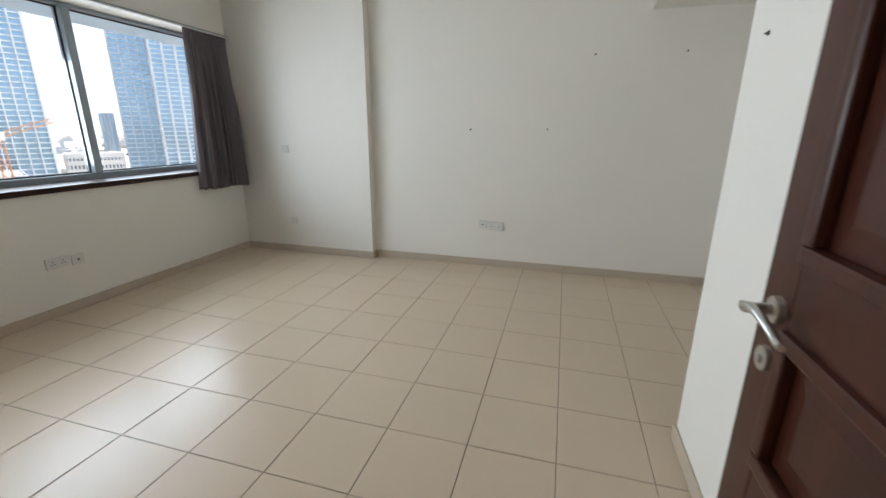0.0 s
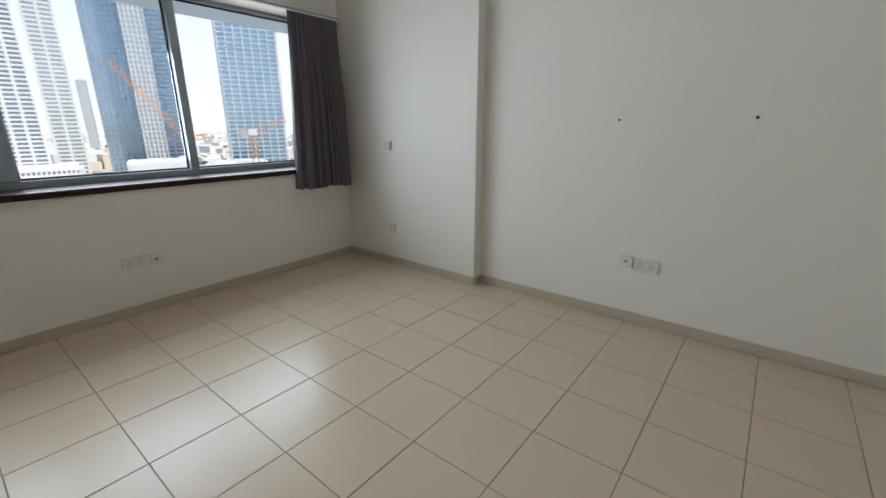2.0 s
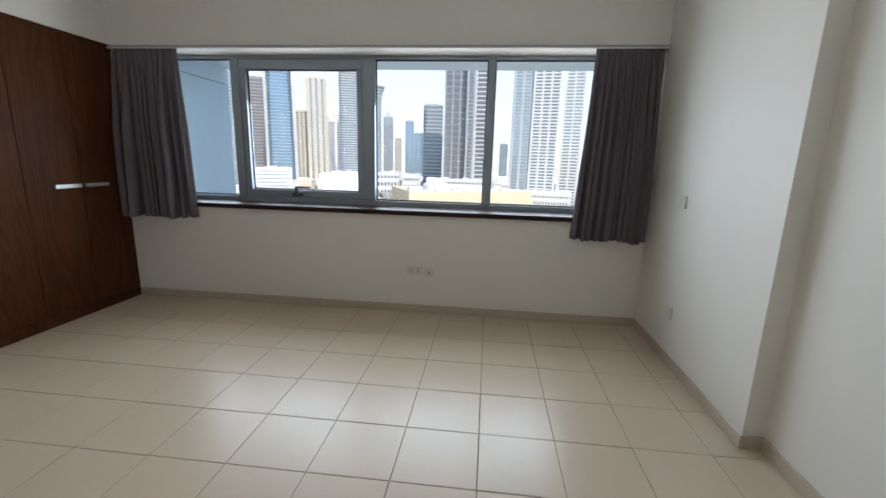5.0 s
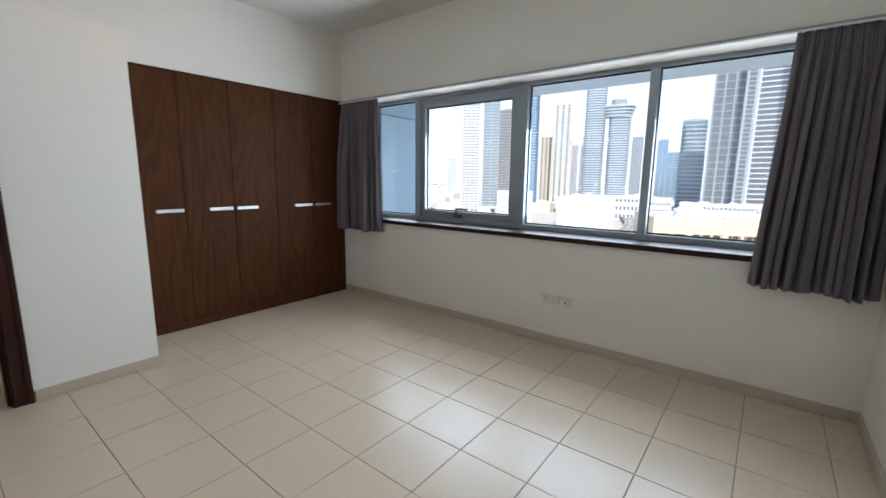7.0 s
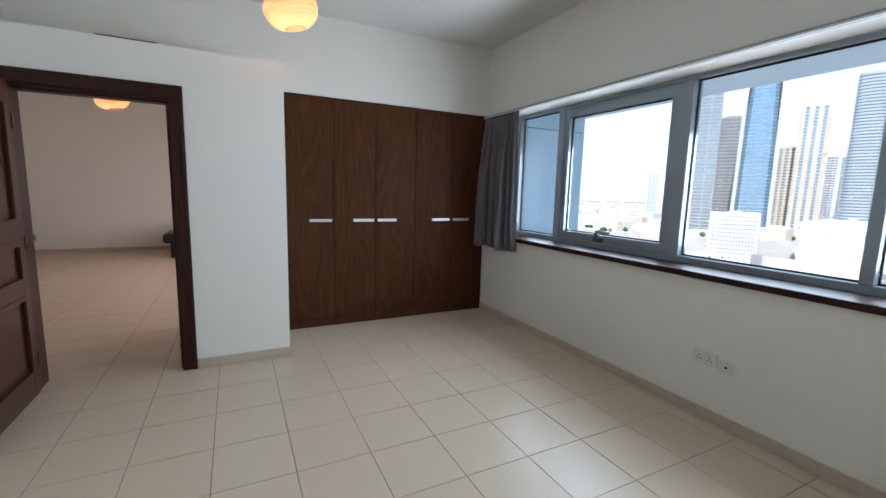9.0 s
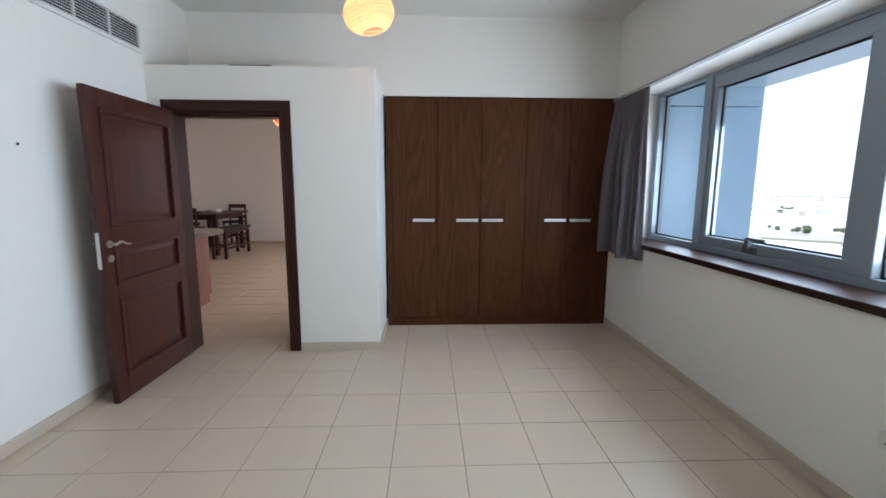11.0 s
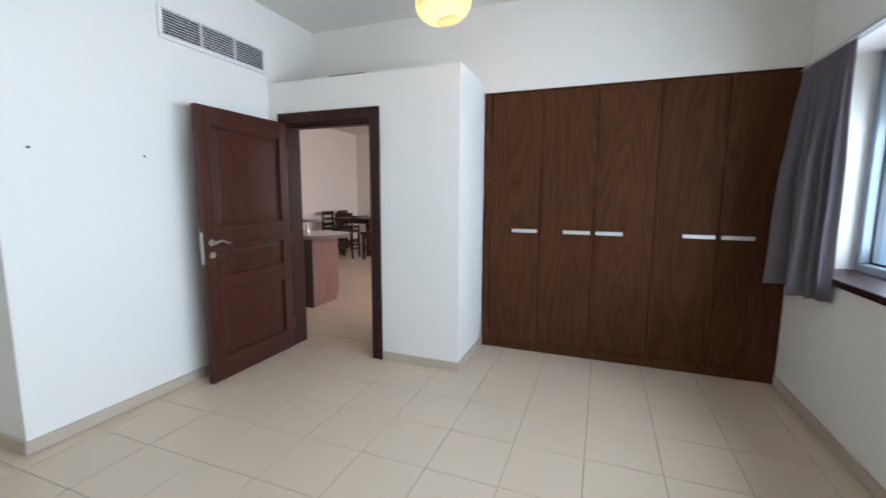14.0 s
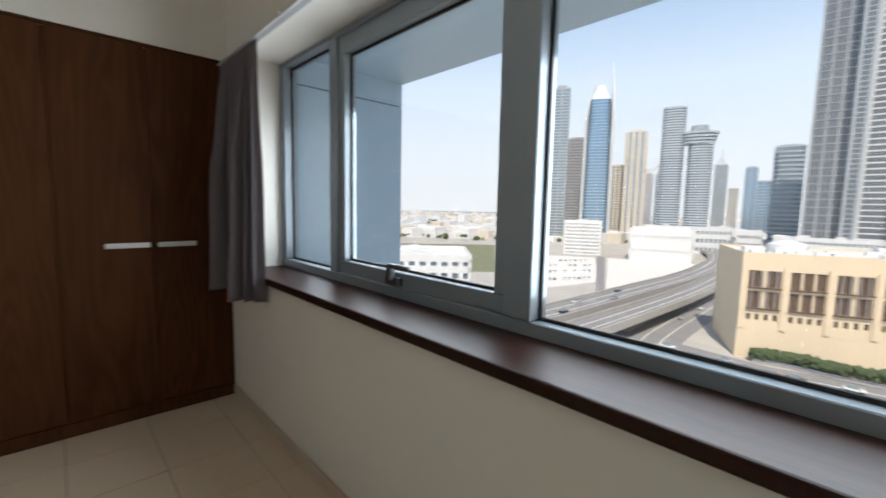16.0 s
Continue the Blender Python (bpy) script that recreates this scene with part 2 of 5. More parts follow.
# outside
SAND = material("sandy_ground", (0.50, 0.475, 0.43), 0.95, spots=(0.03, 0.62))
ASPHALT = material("asphalt", (0.25, 0.245, 0.24), 0.9, spots=(0.2, 0.8))
PAVE = material("pale_paving", (0.68, 0.66, 0.62), 0.9, spots=(0.06, 0.85))
MARK = material("road_marking", (0.78, 0.77, 0.72), 0.8, spots=(0.8, 0.85))
CONCRETE = material("bridge_concrete", (0.44, 0.42, 0.385), 0.85, spots=(0.25, 0.85))
SEA = material("sea", (0.06, 0.11, 0.14), 0.35, spots=(0.003, 0.9))
WHITEWALL = material("white_render", (0.72, 0.715, 0.70), 0.8, spots=(0.1, 0.93))
TANWALL = material("tan_render", (0.70, 0.575, 0.41), 0.85, spots=(0.12, 0.9))
BROWNWIN = material("brown_glazing", (0.13, 0.085, 0.06), 0.2, spots=(0.3, 0.8))
# Dark and blue glazing lightened and blued to take in distance haze
DARKWIN = material("dark_glazing", (0.25, 0.32, 0.37), 0.16, metal=0.3, spots=(0.06, 0.7))
BLUEWIN = material("blue_glazing", (0.33, 0.50, 0.64), 0.14, metal=0.7, spots=(0.05, 0.7))
SMOKEWIN = material("smoke_glazing", (0.19, 0.215, 0.24), 0.2, metal=0.2, spots=(0.06, 0.75))
TEALWIN = material("teal_glazing", (0.42, 0.50, 0.53), 0.16, metal=0.65, spots=(0.05, 0.75))
GREYCLAD = material("grey_cladding", (0.34, 0.36, 0.38), 0.5, spots=(0.05, 0.9))
MIDCLAD = material("mid_grey_cladding", (0.42, 0.465, 0.50), 0.6, spots=(0.05, 0.92))
# Pale, tan and unfinished cladding lightened to carry distance haze in the colour
PALECLAD = material("pale_cladding", (0.67, 0.68, 0.675), 0.6, spots=(0.05, 0.92))
TANCLAD = material("hazed_tan_cladding", (0.64, 0.575, 0.48), 0.7, spots=(0.05, 0.9))
RUSTCLAD = material("hazed_unfinished_concrete", (0.37, 0.335, 0.325), 0.85, spots=(0.08, 0.8))
LAWN = material("lawn", (0.20, 0.21, 0.12), 0.9, spots=(0.05, 0.7))
LEAF = material("foliage", (0.07, 0.105, 0.045), 0.8, spots=(0.7, 0.6))
ORANGE = material("crane_paint", (0.58, 0.27, 0.12), 0.6, spots=(0.4, 0.85))
SIGN = material("green_sign", (0.02, 0.22, 0.14), 0.5, spots=(0.5, 0.9))
BLUEFENCE = material("blue_hoarding", (0.05, 0.09, 0.26), 0.6, spots=(0.4, 0.85))
CARPAINT = [material("car_paint_" + n, c, 0.25, coat=0.5) for n, c in (("white", (0.75, 0.75, 0.74)), ("silver", (0.38, 0.39, 0.40)), ("dark", (0.04, 0.042, 0.05)), ("red", (0.40, 0.03, 0.025)))]


# ---- mesh helpers ----
def box(bm, lo, hi, bevel=0.0, segments=1):
    lo, hi = Vector(lo), Vector(hi)
    made = bmesh.ops.create_cube(bm, size=1.0)["verts"]
    for v in made:
        v.co = Vector((lo[i] + (v.co[i] + 0.5) * (hi[i] - lo[i]) for i in range(3)))
    if bevel:
        edges = list({e for v in made for e in v.link_edges})
        bmesh.ops.bevel(bm, geom=edges, offset=bevel, segments=segments, profile=0.6, affect="EDGES")
    return bm


def rod(bm, a, b, r0, r1=None, sides=16):
    a, b = Vector(a), Vector(b)
    m = Matrix.Translation((a + b) / 2) @ (b - a).to_track_quat("Z", "Y").to_matrix().to_4x4()
    bmesh.ops.create_cone(bm, cap_ends=True, segments=sides, radius1=r0, radius2=r0 if r1 is None else r1, depth=(b - a).length, matrix=m)
    return bm


def ball(bm, centre, r, flat=1.0, sides=24, rings=14):
    bmesh.ops.create_uvsphere(bm, u_segments=sides, v_segments=rings, radius=1.0, matrix=Matrix.Translation(centre) @ Matrix.Diagonal((r, r, r * flat, 1)))
    return bm


def tube(bm, points, r, sides=10):
    points = [Vector(p) for p in points]
    rings = []
    for i, p in enumerate(points):
        way = (points[min(i + 1, len(points) - 1)] - points[max(i - 1, 0)]).normalized()
        q = way.to_track_quat("Z", "Y").to_matrix()
        rr = r[i] if isinstance(r, (list, tuple)) else r
        rings.append([bm.verts.new(p + q @ Vector((rr * math.cos(a), rr * math.sin(a), 0))) for a in (2 * math.pi * k / sides for k in range(sides))])
    for one, two in zip(rings, rings[1:]):
        for k in range(sides):
            bm.faces.new((one[k], one[(k + 1) % sides], two[(k + 1) % sides], two[k]))
    bm.faces.new(rings[0][::-1])
    bm.faces.new(rings[-1])
    return bm


def mesh_of(name, bm, mat, smooth=False):
    bmesh.ops.recalc_face_normals(bm, faces=bm.faces)
    me = bpy.data.meshes.new(name)
    bm.to_mesh(me)
    bm.free()
    me.materials.append(mat)
    if smooth:
        me.shade_smooth()
        me.set_sharp_from_angle(angle=radians(40))
    return me


def part(name, bm, mat, parent=None, label="", smooth=False):
    ob = new(name, mesh_of(name, bm, mat, smooth))
    ob.parent = parent
    if label:
        tagged(ob, label)
    return ob


def thing(name, label, category, at=(0, 0, 0), turn=0, group=""):
    ob = new(name)
    ob.matrix_world = pose(*at, 0, 0, turn)
    ob.empty_display_size = 0.1
    return tagged(ob, label, category, group)


def setting(name, bm, mat, label="", category="", smooth=False):
    ob = part(name, bm, mat, None, "", smooth)
    return tagged(ob, label, category, "", "structure")


def B(*boxes):
    bm = bmesh.new()
    for lo, hi in boxes:
        box(bm, lo, hi)
    return bm


# ---- the bedroom's shell ----
WX, FY, CY, AX, OY, RX = -2.638, 4.332, 4.225, 1.66, 1.962, 2.62
EX, PSIDE = -3.02, -0.232
TOP, LEDGE, WARD = 3.16, 2.481, -0.69
WIN_L, WIN_R, SILL, HEAD = -0.41, 4.08, 0.985, 2.378
LIV_Y, LIV_X, BACK = -7.5, 5.5, -1.34

setting("wall_window", B(((EX, -1.5, -0.4), (WX, 4.8, SILL - 0.048)), ((EX, -1.5, HEAD), (WX, 4.8, 6.0)),
    ((EX, -1.5, SILL - 0.048), (WX, WIN_L, HEAD)), ((EX, WIN_R, SILL - 0.048), (WX, 4.8, HEAD))), PAINT, "off-white painted outer wall with a long window", "wall")
setting("wall_far", B(((-0.964, FY, 0), (RX + 0.15, FY + 0.2, TOP + 0.2)), ((WX, CY, 0), (-0.964, FY + 0.2, TOP + 0.2))), PAINT, "off-white painted wall with a shallow projecting pier", "wall")
setting("wall_door_side", B(((AX, -0.15, 0), (AX + 0.15, OY, TOP + 0.2)), ((AX + 0.15, OY - 0.15, 0), (RX, OY, TOP))), PAINT, "white painted wall beside the open door", "wall")
setting("wall_recess", B(((RX, OY - 0.15, 0), (RX + 0.15, FY, TOP + 0.2)), ), PAINT, "white painted end wall of the recess", "wall")
setting("recess_soffit", B(((AX, OY, 2.40), (RX, FY, TOP + 0.1)), ), PAINT, "white dropped ceiling over the recess", "ceiling")
setting("wall_partition", B(((PSIDE, -0.16, 0), (0.555, 0, LEDGE)), ((1.475, -0.16, 0), (AX, 0, LEDGE)), ((0.555, -0.16, 2.122), (1.475, 0, LEDGE)),
    ((PSIDE, BACK, 0), (-0.09, -0.16, LEDGE)), ((-0.09, WARD, LEDGE - 0.09), (AX, -0.16, LEDGE))), PAINT, "white painted low partition with a doorway and a ledge on top", "wall")
setting("wall_upper", B(((WX, WARD - 0.15, 2.4), (PSIDE, WARD, TOP + 0.1)), ((PSIDE, WARD - 0.15, LEDGE - 0.09), (AX + 0.15, WARD, TOP + 0.1)),
    ((AX, WARD, LEDGE), (AX + 0.15, -0.15, TOP + 0.2))), PAINT, "white painted wall above the wardrobe and the ledge", "wall")
setting("wall_behind_wardrobe", B(((EX, BACK - 0.14, 0), (-0.09, BACK, 3.3)), ), PAINT, "plain wall behind the wardrobe", "wall")
setting("ceiling", B(((EX, WARD - 0.15, TOP), (RX + 0.3, FY + 0.2, TOP + 0.25)), ), CEILING, "matt cream painted ceiling", "ceiling")

# living room beyond the doorway
setting("wall_living_far", B(((EX, LIV_Y - 0.15, 0), (LIV_X + 0.15, LIV_Y, 3.3)), ), PAINT, "plain painted far wall of the living room", "wall")
setting("wall_living_side", B(((LIV_X, LIV_Y, 0), (LIV_X + 0.15, 0, 3.3)), ), PAINT, "plain painted side wall of the living room", "wall")
setting("wall_living_near", B(((AX + 0.15, -0.15, 0), (LIV_X, 0, 3.3)), ((-0.09, BACK - 0.14, LEDGE - 0.09), (PSIDE, WARD - 0.15, 3.3))), PAINT, "plain painted wall behind the kitchen counter", "wall")
# Unseen wall; its opening is made up to let light in
setting("wall_living_window", B(((EX, LIV_Y, -0.4), (WX, BACK - 0.14, 0.9)), ((EX, LIV_Y, 2.6), (WX, BACK - 0.14, 6.0)),
    ((EX, LIV_Y, 0.9), (WX, -6.6, 2.6)), ((EX, -1.9, 0.9), (WX, BACK - 0.14, 2.6))), PAINT, "unseen outer wall of the living room with an added light opening", "wall")
setting("ceiling_living", B(((EX, LIV_Y - 0.15, 3.2), (LIV_X + 0.15, WARD - 0.15, 3.45)), ((AX + 0.15, WARD - 0.15, 3.2), (LIV_X + 0.15, 0, 3.45))), CEILING, "matt painted living room ceiling", "ceiling")

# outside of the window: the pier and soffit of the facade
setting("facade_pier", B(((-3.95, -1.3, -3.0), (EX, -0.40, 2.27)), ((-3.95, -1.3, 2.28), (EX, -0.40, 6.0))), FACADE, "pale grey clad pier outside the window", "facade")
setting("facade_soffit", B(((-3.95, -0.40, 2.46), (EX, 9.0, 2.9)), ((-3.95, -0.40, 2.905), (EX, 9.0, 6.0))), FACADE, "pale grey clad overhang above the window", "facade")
# Unseen slab, with the facade raised to 6 m, added to block sun
setting("facade_roof", B(((-3.95, -8, 6.0), (9.0, 9.0, 6.3)), ), FACADE, "unseen slab added above the rooms to block the sun", "facade")

# skirting
SK = 0.078


def skirting(lo, hi):
    bm = bmesh.new()
    box(bm, (*lo, 0), (*hi, SK), 0.004)
    setting("baseboard", bm, SKIRT, "low beige tile skirting along the wall", "baseboard")


T = 0.014
skirting((WX, WARD), (WX + T, CY))
skirting((WX + T, CY - T), (-0.964 + T, CY))
skirting((-0.964, CY), (-0.964 + T, FY))
skirting((-0.964 + T, FY - T), (RX, FY))
skirting((AX - T, 0), (AX, OY + T))
skirting((AX, OY), (RX - T, OY + T))
skirting((RX - T, OY), (RX, FY - T))
skirting((PSIDE - T, 0), (0.475, T))
skirting((PSIDE - T, WARD + 0.005), (PSIDE, 0))
skirting((-0.08, LIV_Y), (LIV_X, LIV_Y + T))
skirting((LIV_X - T, LIV_Y + T), (LIV_X, -0.15))

# ---- window ----
FX = -2.90
window = thing("window_1", "long grey aluminium window with four panes above a dark sill", "window", (FX, 0, SILL))
tagged(window, kind="structure")


def local(bm, ob):
    bmesh.ops.transform(bm, matrix=ob.matrix_world.inverted(), verts=bm.verts)
    return bm


def bars(parent, name, mat, *boxes, bevel=0.004, label=""):
    bm = bmesh.new()
    for lo, hi in boxes:
        box(bm, lo, hi, bevel)
    return part(name, local(bm, parent), mat, parent, label)


IN, OUT = FX, FX - 0.10
M1, M2, M3 = (0.30, 0.385), (1.61, 1.73), (2.785, 2.85)
FB, FT = SILL + 0.050, HEAD - 0.028
bars(window, "bottom_rail", ALUMINIUM, ((OUT, WIN_L, SILL - 0.02), (IN, WIN_R, FB)))
bars(window, "top_rail", ALUMINIUM, ((OUT, WIN_L, FT), (IN, WIN_R, HEAD)))
bars(window, "jamb", ALUMINIUM, ((OUT, WIN_L, FB), (IN, WIN_L + 0.06, FT)))
bars(window, "jamb", ALUMINIUM, ((OUT, WIN_R - 0.06, FB), (IN, WIN_R, FT)))
for a, b in (M1, M2, M3):
    bars(window, "mullion", ALUMINIUM, ((OUT, a, FB), (IN + 0.004, b, FT)))
PX = FX - 0.062


def pane(y0, y1, z0, z1):
    ob = bars(window, "pane", GLASS, ((PX - 0.012, y0, z0), (PX, y1, z1)), bevel=0.0)
    ob.visible_shadow = False
    g, w = 0.012, 0.010
    bars(window, "gasket", RUBBER, ((PX, y0, z0), (PX + w, y1, z0 + g)), ((PX, y0, z1 - g), (PX + w, y1, z1)),
        ((PX, y0, z0 + g), (PX + w, y0 + g * 0.8, z1 - g)), ((PX, y1 - g * 0.8, z0 + g), (PX + w, y1, z1 - g)), bevel=0.0)


pane(WIN_L + 0.06, M1[0], FB, FT)
pane(M2[1], M3[0], FB, FT)
pane(M3[1], WIN_R - 0.06, FB, FT)
# opening leaf between the first two mullions
LY0, LY1, LW, LT = M1[1] + 0.001, M2[0] - 0.001, 0.068, 0.092
leaf = bars(window, "opening_leaf", ALUMINIUM, ((OUT + 0.012, LY0, FB + 0.001), (IN - 0.012, LY1, FB + 0.006 + LW)), ((OUT + 0.012, LY0, FT - LT), (IN - 0.012, LY1, FT - 0.001)),
    ((OUT + 0.012, LY0, FB + 0.006 + LW), (IN - 0.012, LY0 + LW - 0.01, FT - LT)), ((OUT + 0.012, LY1 - LW + 0.01, FB + 0.006 + LW), (IN - 0.012, LY1, FT - LT)), label="top-hung aluminium sash")
pane(LY0 + LW - 0.01, LY1 - LW + 0.01, FB + LW + 0.006, FT - LT)
HY = 0.93
bm = bmesh.new()
box(bm, (FX - 0.014, HY - 0.055, FB + 0.010), (FX + 0.014, HY + 0.055, FB + 0.052), 0.004)
box(bm, (FX + 0.0, HY - 0.018, FB + 0.035), (FX + 0.036, HY + 0.018, FB + 0.105), 0.006)
box(bm, (FX + 0.010, HY - 0.018, FB + 0.096), (FX + 0.032, HY + 0.150, FB + 0.118), 0.006)
part("window_handle", local(bm, window), HANDLEGREY, window, "small dark grey lever handle")

bm = bmesh.new()
box(bm, (FX - 0.01, WIN_L, SILL - 0.044), (WX + 0.030, WIN_R, SILL), 0.008, 2)
setting("window_sill", bm, SILLWOOD, "dark stained wooden window sill board with a thick front edge", "sill")

rail = thing("curtain_rail", "white metal curtain track along the window head", "curtain rail", (WX, 0, HEAD))
bars(rail, "track", RAILGREY, ((WX + 0.002, WARD + 0.01, HEAD - 0.012), (WX + 0.046, CY - 0.005, HEAD + 0.010)))
bars(rail, "track_lip", BAR, ((WX + 0.046, WARD + 0.01, HEAD - 0.020), (WX + 0.060, CY - 0.005, HEAD - 0.008)), bevel=0.002)
for y in (0.35, 1.45, 2.55, 3.3):
    bars(rail, "bracket", BAR, ((WX + 0.002, y - 0.015, HEAD + 0.010), (WX + 0.05, y + 0.015, HEAD + 0.016)), bevel=0.001)


def curtain(label, top, bottom, z0, z1, folds, seed):
    """Pinch-pleated cloth: a gathered heading band, then uneven folds that open out and wander towards the hem."""
    rnd = random.Random(seed)
    wide = [rnd.uniform(0.5, 1.5) for _ in range(folds)]
    edges = [sum(wide[:k]) / sum(wide) for k in range(folds + 1)]
    amp = [rnd.uniform(0.35, 1.3) for _ in range(folds)]
    tilt = [rnd.uniform(-0.5, 0.5) for _ in range(folds)]
    drift = [0.0] + [rnd.uniform(-0.4, 0.4) / folds for _ in range(folds - 1)] + [0.0]
    bm = bmesh.new()
    steps, rows = 16, 44
    n = folds * steps
    grid = []
    for j in range(rows + 1):
        v = j / rows
        z = z1 + (z0 - z1) * v
        row = []
        for i in range(n + 1):
            s = i / n
            k = min(folds - 1, i // steps)
            f = (i - k * steps) / steps
            e0, e1 = edges[k] + drift[k] * v, edges[k + 1] + drift[k + 1] * v
            even = 1 - min(1, v * 6)
            u = (e0 + (e1 - e0) * f) * (1 - even) + s * even
            ph = 2 * math.pi * f
            body = min(1, max(0, v - 0.06) * 2.6) ** 0.7
            fold = (0.5 - 0.5 * math.cos(ph)) ** (0.75 + 0.3 * tilt[k])
            deep = (0.062 + 0.045 * v) * body * amp[k]
            pinch = 0.020 * (0.5 - 0.5 * math.cos(ph)) + 0.006 * math.sin(3 * ph + k)
            band = max(0.0, 1 - abs(v - 0.062) * 60) * 0.004
            x = WX + 0.030 + 1.35 * deep * fold + pinch * (1 - body) - band + 0.0035 * math.sin(3 * ph + 5 * tilt[k] + 3 * v) * body
            x += 0.010 * v * math.sin(4 * s + seed) + 0.004 * math.sin(9 * v + 5 * s + seed) * body
            y = (top[0] + (top[1] - top[0]) * u) * (1 - v) + (bottom[0] + (bottom[1] - bottom[0]) * u) * v
            y += (0.011 * math.sin(2 * ph + tilt[k] * 4) + 0.012 * tilt[k] * math.sin(ph) * v) * body
            zz = z + (0.006 * math.sin(ph + k) if j == rows else 0) + (0.010 * math.cos(ph) if j == 0 else 0)
            row.append(bm.verts.new((max(x, WX + 0.018), y, zz)))
        grid.append(row)
    for a, b in zip(grid, grid[1:]):
        for i in range(n):
            bm.faces.new((a[i], a[i + 1], b[i + 1], b[i]))
    ob = part("curtain", bm, CLOTH, None, "", True)
    ob.data.set_sharp_from_angle(angle=radians(180))
    sol = ob.modifiers.new("cloth", "SOLIDIFY")
    sol.thickness, sol.offset = 0.003, 0
    tagged(ob, label, "curtain", "curtains at the window")
    for i in range(folds):
        y = top[0] + (top[1] - top[0]) * (i + 0.5) / folds
        bm = bmesh.new()
        rod(bm, (WX + 0.052, y, z1 - 0.012), (WX + 0.052, y, HEAD - 0.012), 0.003, sides=6)
        part("hook", bm, PLASTIC, ob)


curtain("dark grey pleated curtain gathered beside the far corner", (3.655, 4.19), (3.565, 4.205), 0.797, HEAD - 0.016, 11, 5)
curtain("dark grey pleated curtain gathered beside the wardrobe", (WARD + 0.03, -0.015), (WARD + 0.025, 0.04), 0.838, HEAD - 0.016, 11, 8)

# ---- wardrobe ----
wardrobe = thing("wardrobe", "built-in dark walnut wardrobe with five tall closed doors", "wardrobe", (-1.46, WARD, 0))
WL, WR, WTOP = -0.252, WX + 0.003, 2.397
bars(wardrobe, "carcass", WALNUT, ((WR, BACK + 0.01, 0.08), (WL, WARD - 0.03, WTOP - 0.02)), bevel=0.0)
bars(wardrobe, "side_panel", WALNUT, ((WL - 0.055, WARD - 0.03, 0.0), (WL, WARD + 0.004, WTOP)), bevel=0.002)
bars(wardrobe, "top_panel", WALNUT, ((WR, WARD - 0.03, WTOP - 0.016), (WL - 0.055, WARD + 0.001, WTOP)), bevel=0.002)
bars(wardrobe, "plinth", WALNUT, ((WR, WARD - 0.03, 0.0), (WL - 0.055, WARD + 0.002, 0.083)), bevel=0.002)
cuts = [WL - 0.058, -0.775, -1.233, -1.706, -2.171, WR]
for i, (a, b) in enumerate(zip(cuts, cuts[1:])):
    bm = bmesh.new()
    box(bm, (b + 0.0022, WARD - 0.02, 0.087), (a - 0.0022, WARD + 0.001, WTOP - 0.018), 0.004, 2)
    door = part("door", local(bm, wardrobe), WALNUT, wardrobe)
    h0 = (b + 0.024, b + 0.252) if i in (0, 1, 3) else (a - 0.238, a - 0.020)
    bm = bmesh.new()
    box(bm, (h0[0], WARD + 0.016, 1.131), (h0[1], WARD + 0.026, 1.163), 0.003, 2)
    for x in h0:
        s = 0.012 if x == h0[0] else -0.012
        box(bm, (min(x, x + s), WARD + 0.001, 1.139), (max(x, x + s), WARD + 0.017, 1.155))
    part("handle", local(bm, wardrobe), BAR, door, "flat brushed aluminium pull bar")

# ---- door and its frame ----
DX0, DX1, DTOP = 0.555, 1.475, 2.122
frame_thing = thing("door_frame", "dark stained wooden door frame with flat architraves", "door frame", (1.03, 0, 0))
tagged(frame_thing, kind="structure")
for name, y0, y1 in (("architrave", 0.0, 0.018), ("architrave", -0.178, -0.16)):
    bars(frame_thing, name, FRAMEWOOD, ((DX0 - 0.075, y0, 0), (DX0 + 0.018, y1, DTOP - 0.012)), bevel=0.003)
    bars(frame_thing, name, FRAMEWOOD, ((DX1 - 0.018, y0, 0), (DX1 + 0.065, y1, DTOP - 0.012)), bevel=0.003)
    bars(frame_thing, name, FRAMEWOOD, ((DX0 - 0.075, y0, DTOP - 0.012), (DX1 + 0.065, y1, DTOP + 0.08)), bevel=0.003)
for lo, hi in (((DX0 - 0.075, 0.018, 0), (DX0 - 0.047, 0.025, DTOP + 0.052)), ((DX1 + 0.037, 0.018, 0), (DX1 + 0.065, 0.025, DTOP + 0.052)),
    ((DX0 - 0.075, 0.018, DTOP + 0.052), (DX1 + 0.065, 0.025, DTOP + 0.08)), ((DX0 + 0.004, 0.018, 0), (DX0 + 0.018, 0.022, DTOP - 0.012)),
    ((DX0 + 0.004, 0.018, DTOP - 0.012), (DX1 - 0.004, 0.022, DTOP + 0.002))):
    bars(frame_thing, "moulding", FRAMEWOOD, (lo, hi), bevel=0.003)
bars(frame_thing, "jamb_lining", FRAMEWOOD, ((DX0, -0.16, 0), (DX0 + 0.028, 0, DTOP - 0.028)), ((DX0 + 0.028, -0.16, 0), (DX0 + 0.042, -0.05, DTOP - 0.042)), bevel=0.002)
bars(frame_thing, "jamb_lining", FRAMEWOOD, ((DX1 - 0.022, -0.16, 0), (DX1, 0, DTOP - 0.028)), bevel=0.002)
bars(frame_thing, "head_lining", FRAMEWOOD, ((DX0, -0.16, DTOP - 0.028), (DX1, 0, DTOP)), ((DX0 + 0.028, -0.16, DTOP - 0.042), (DX1 - 0.022, -0.05, DTOP - 0.028)), bevel=0.002)

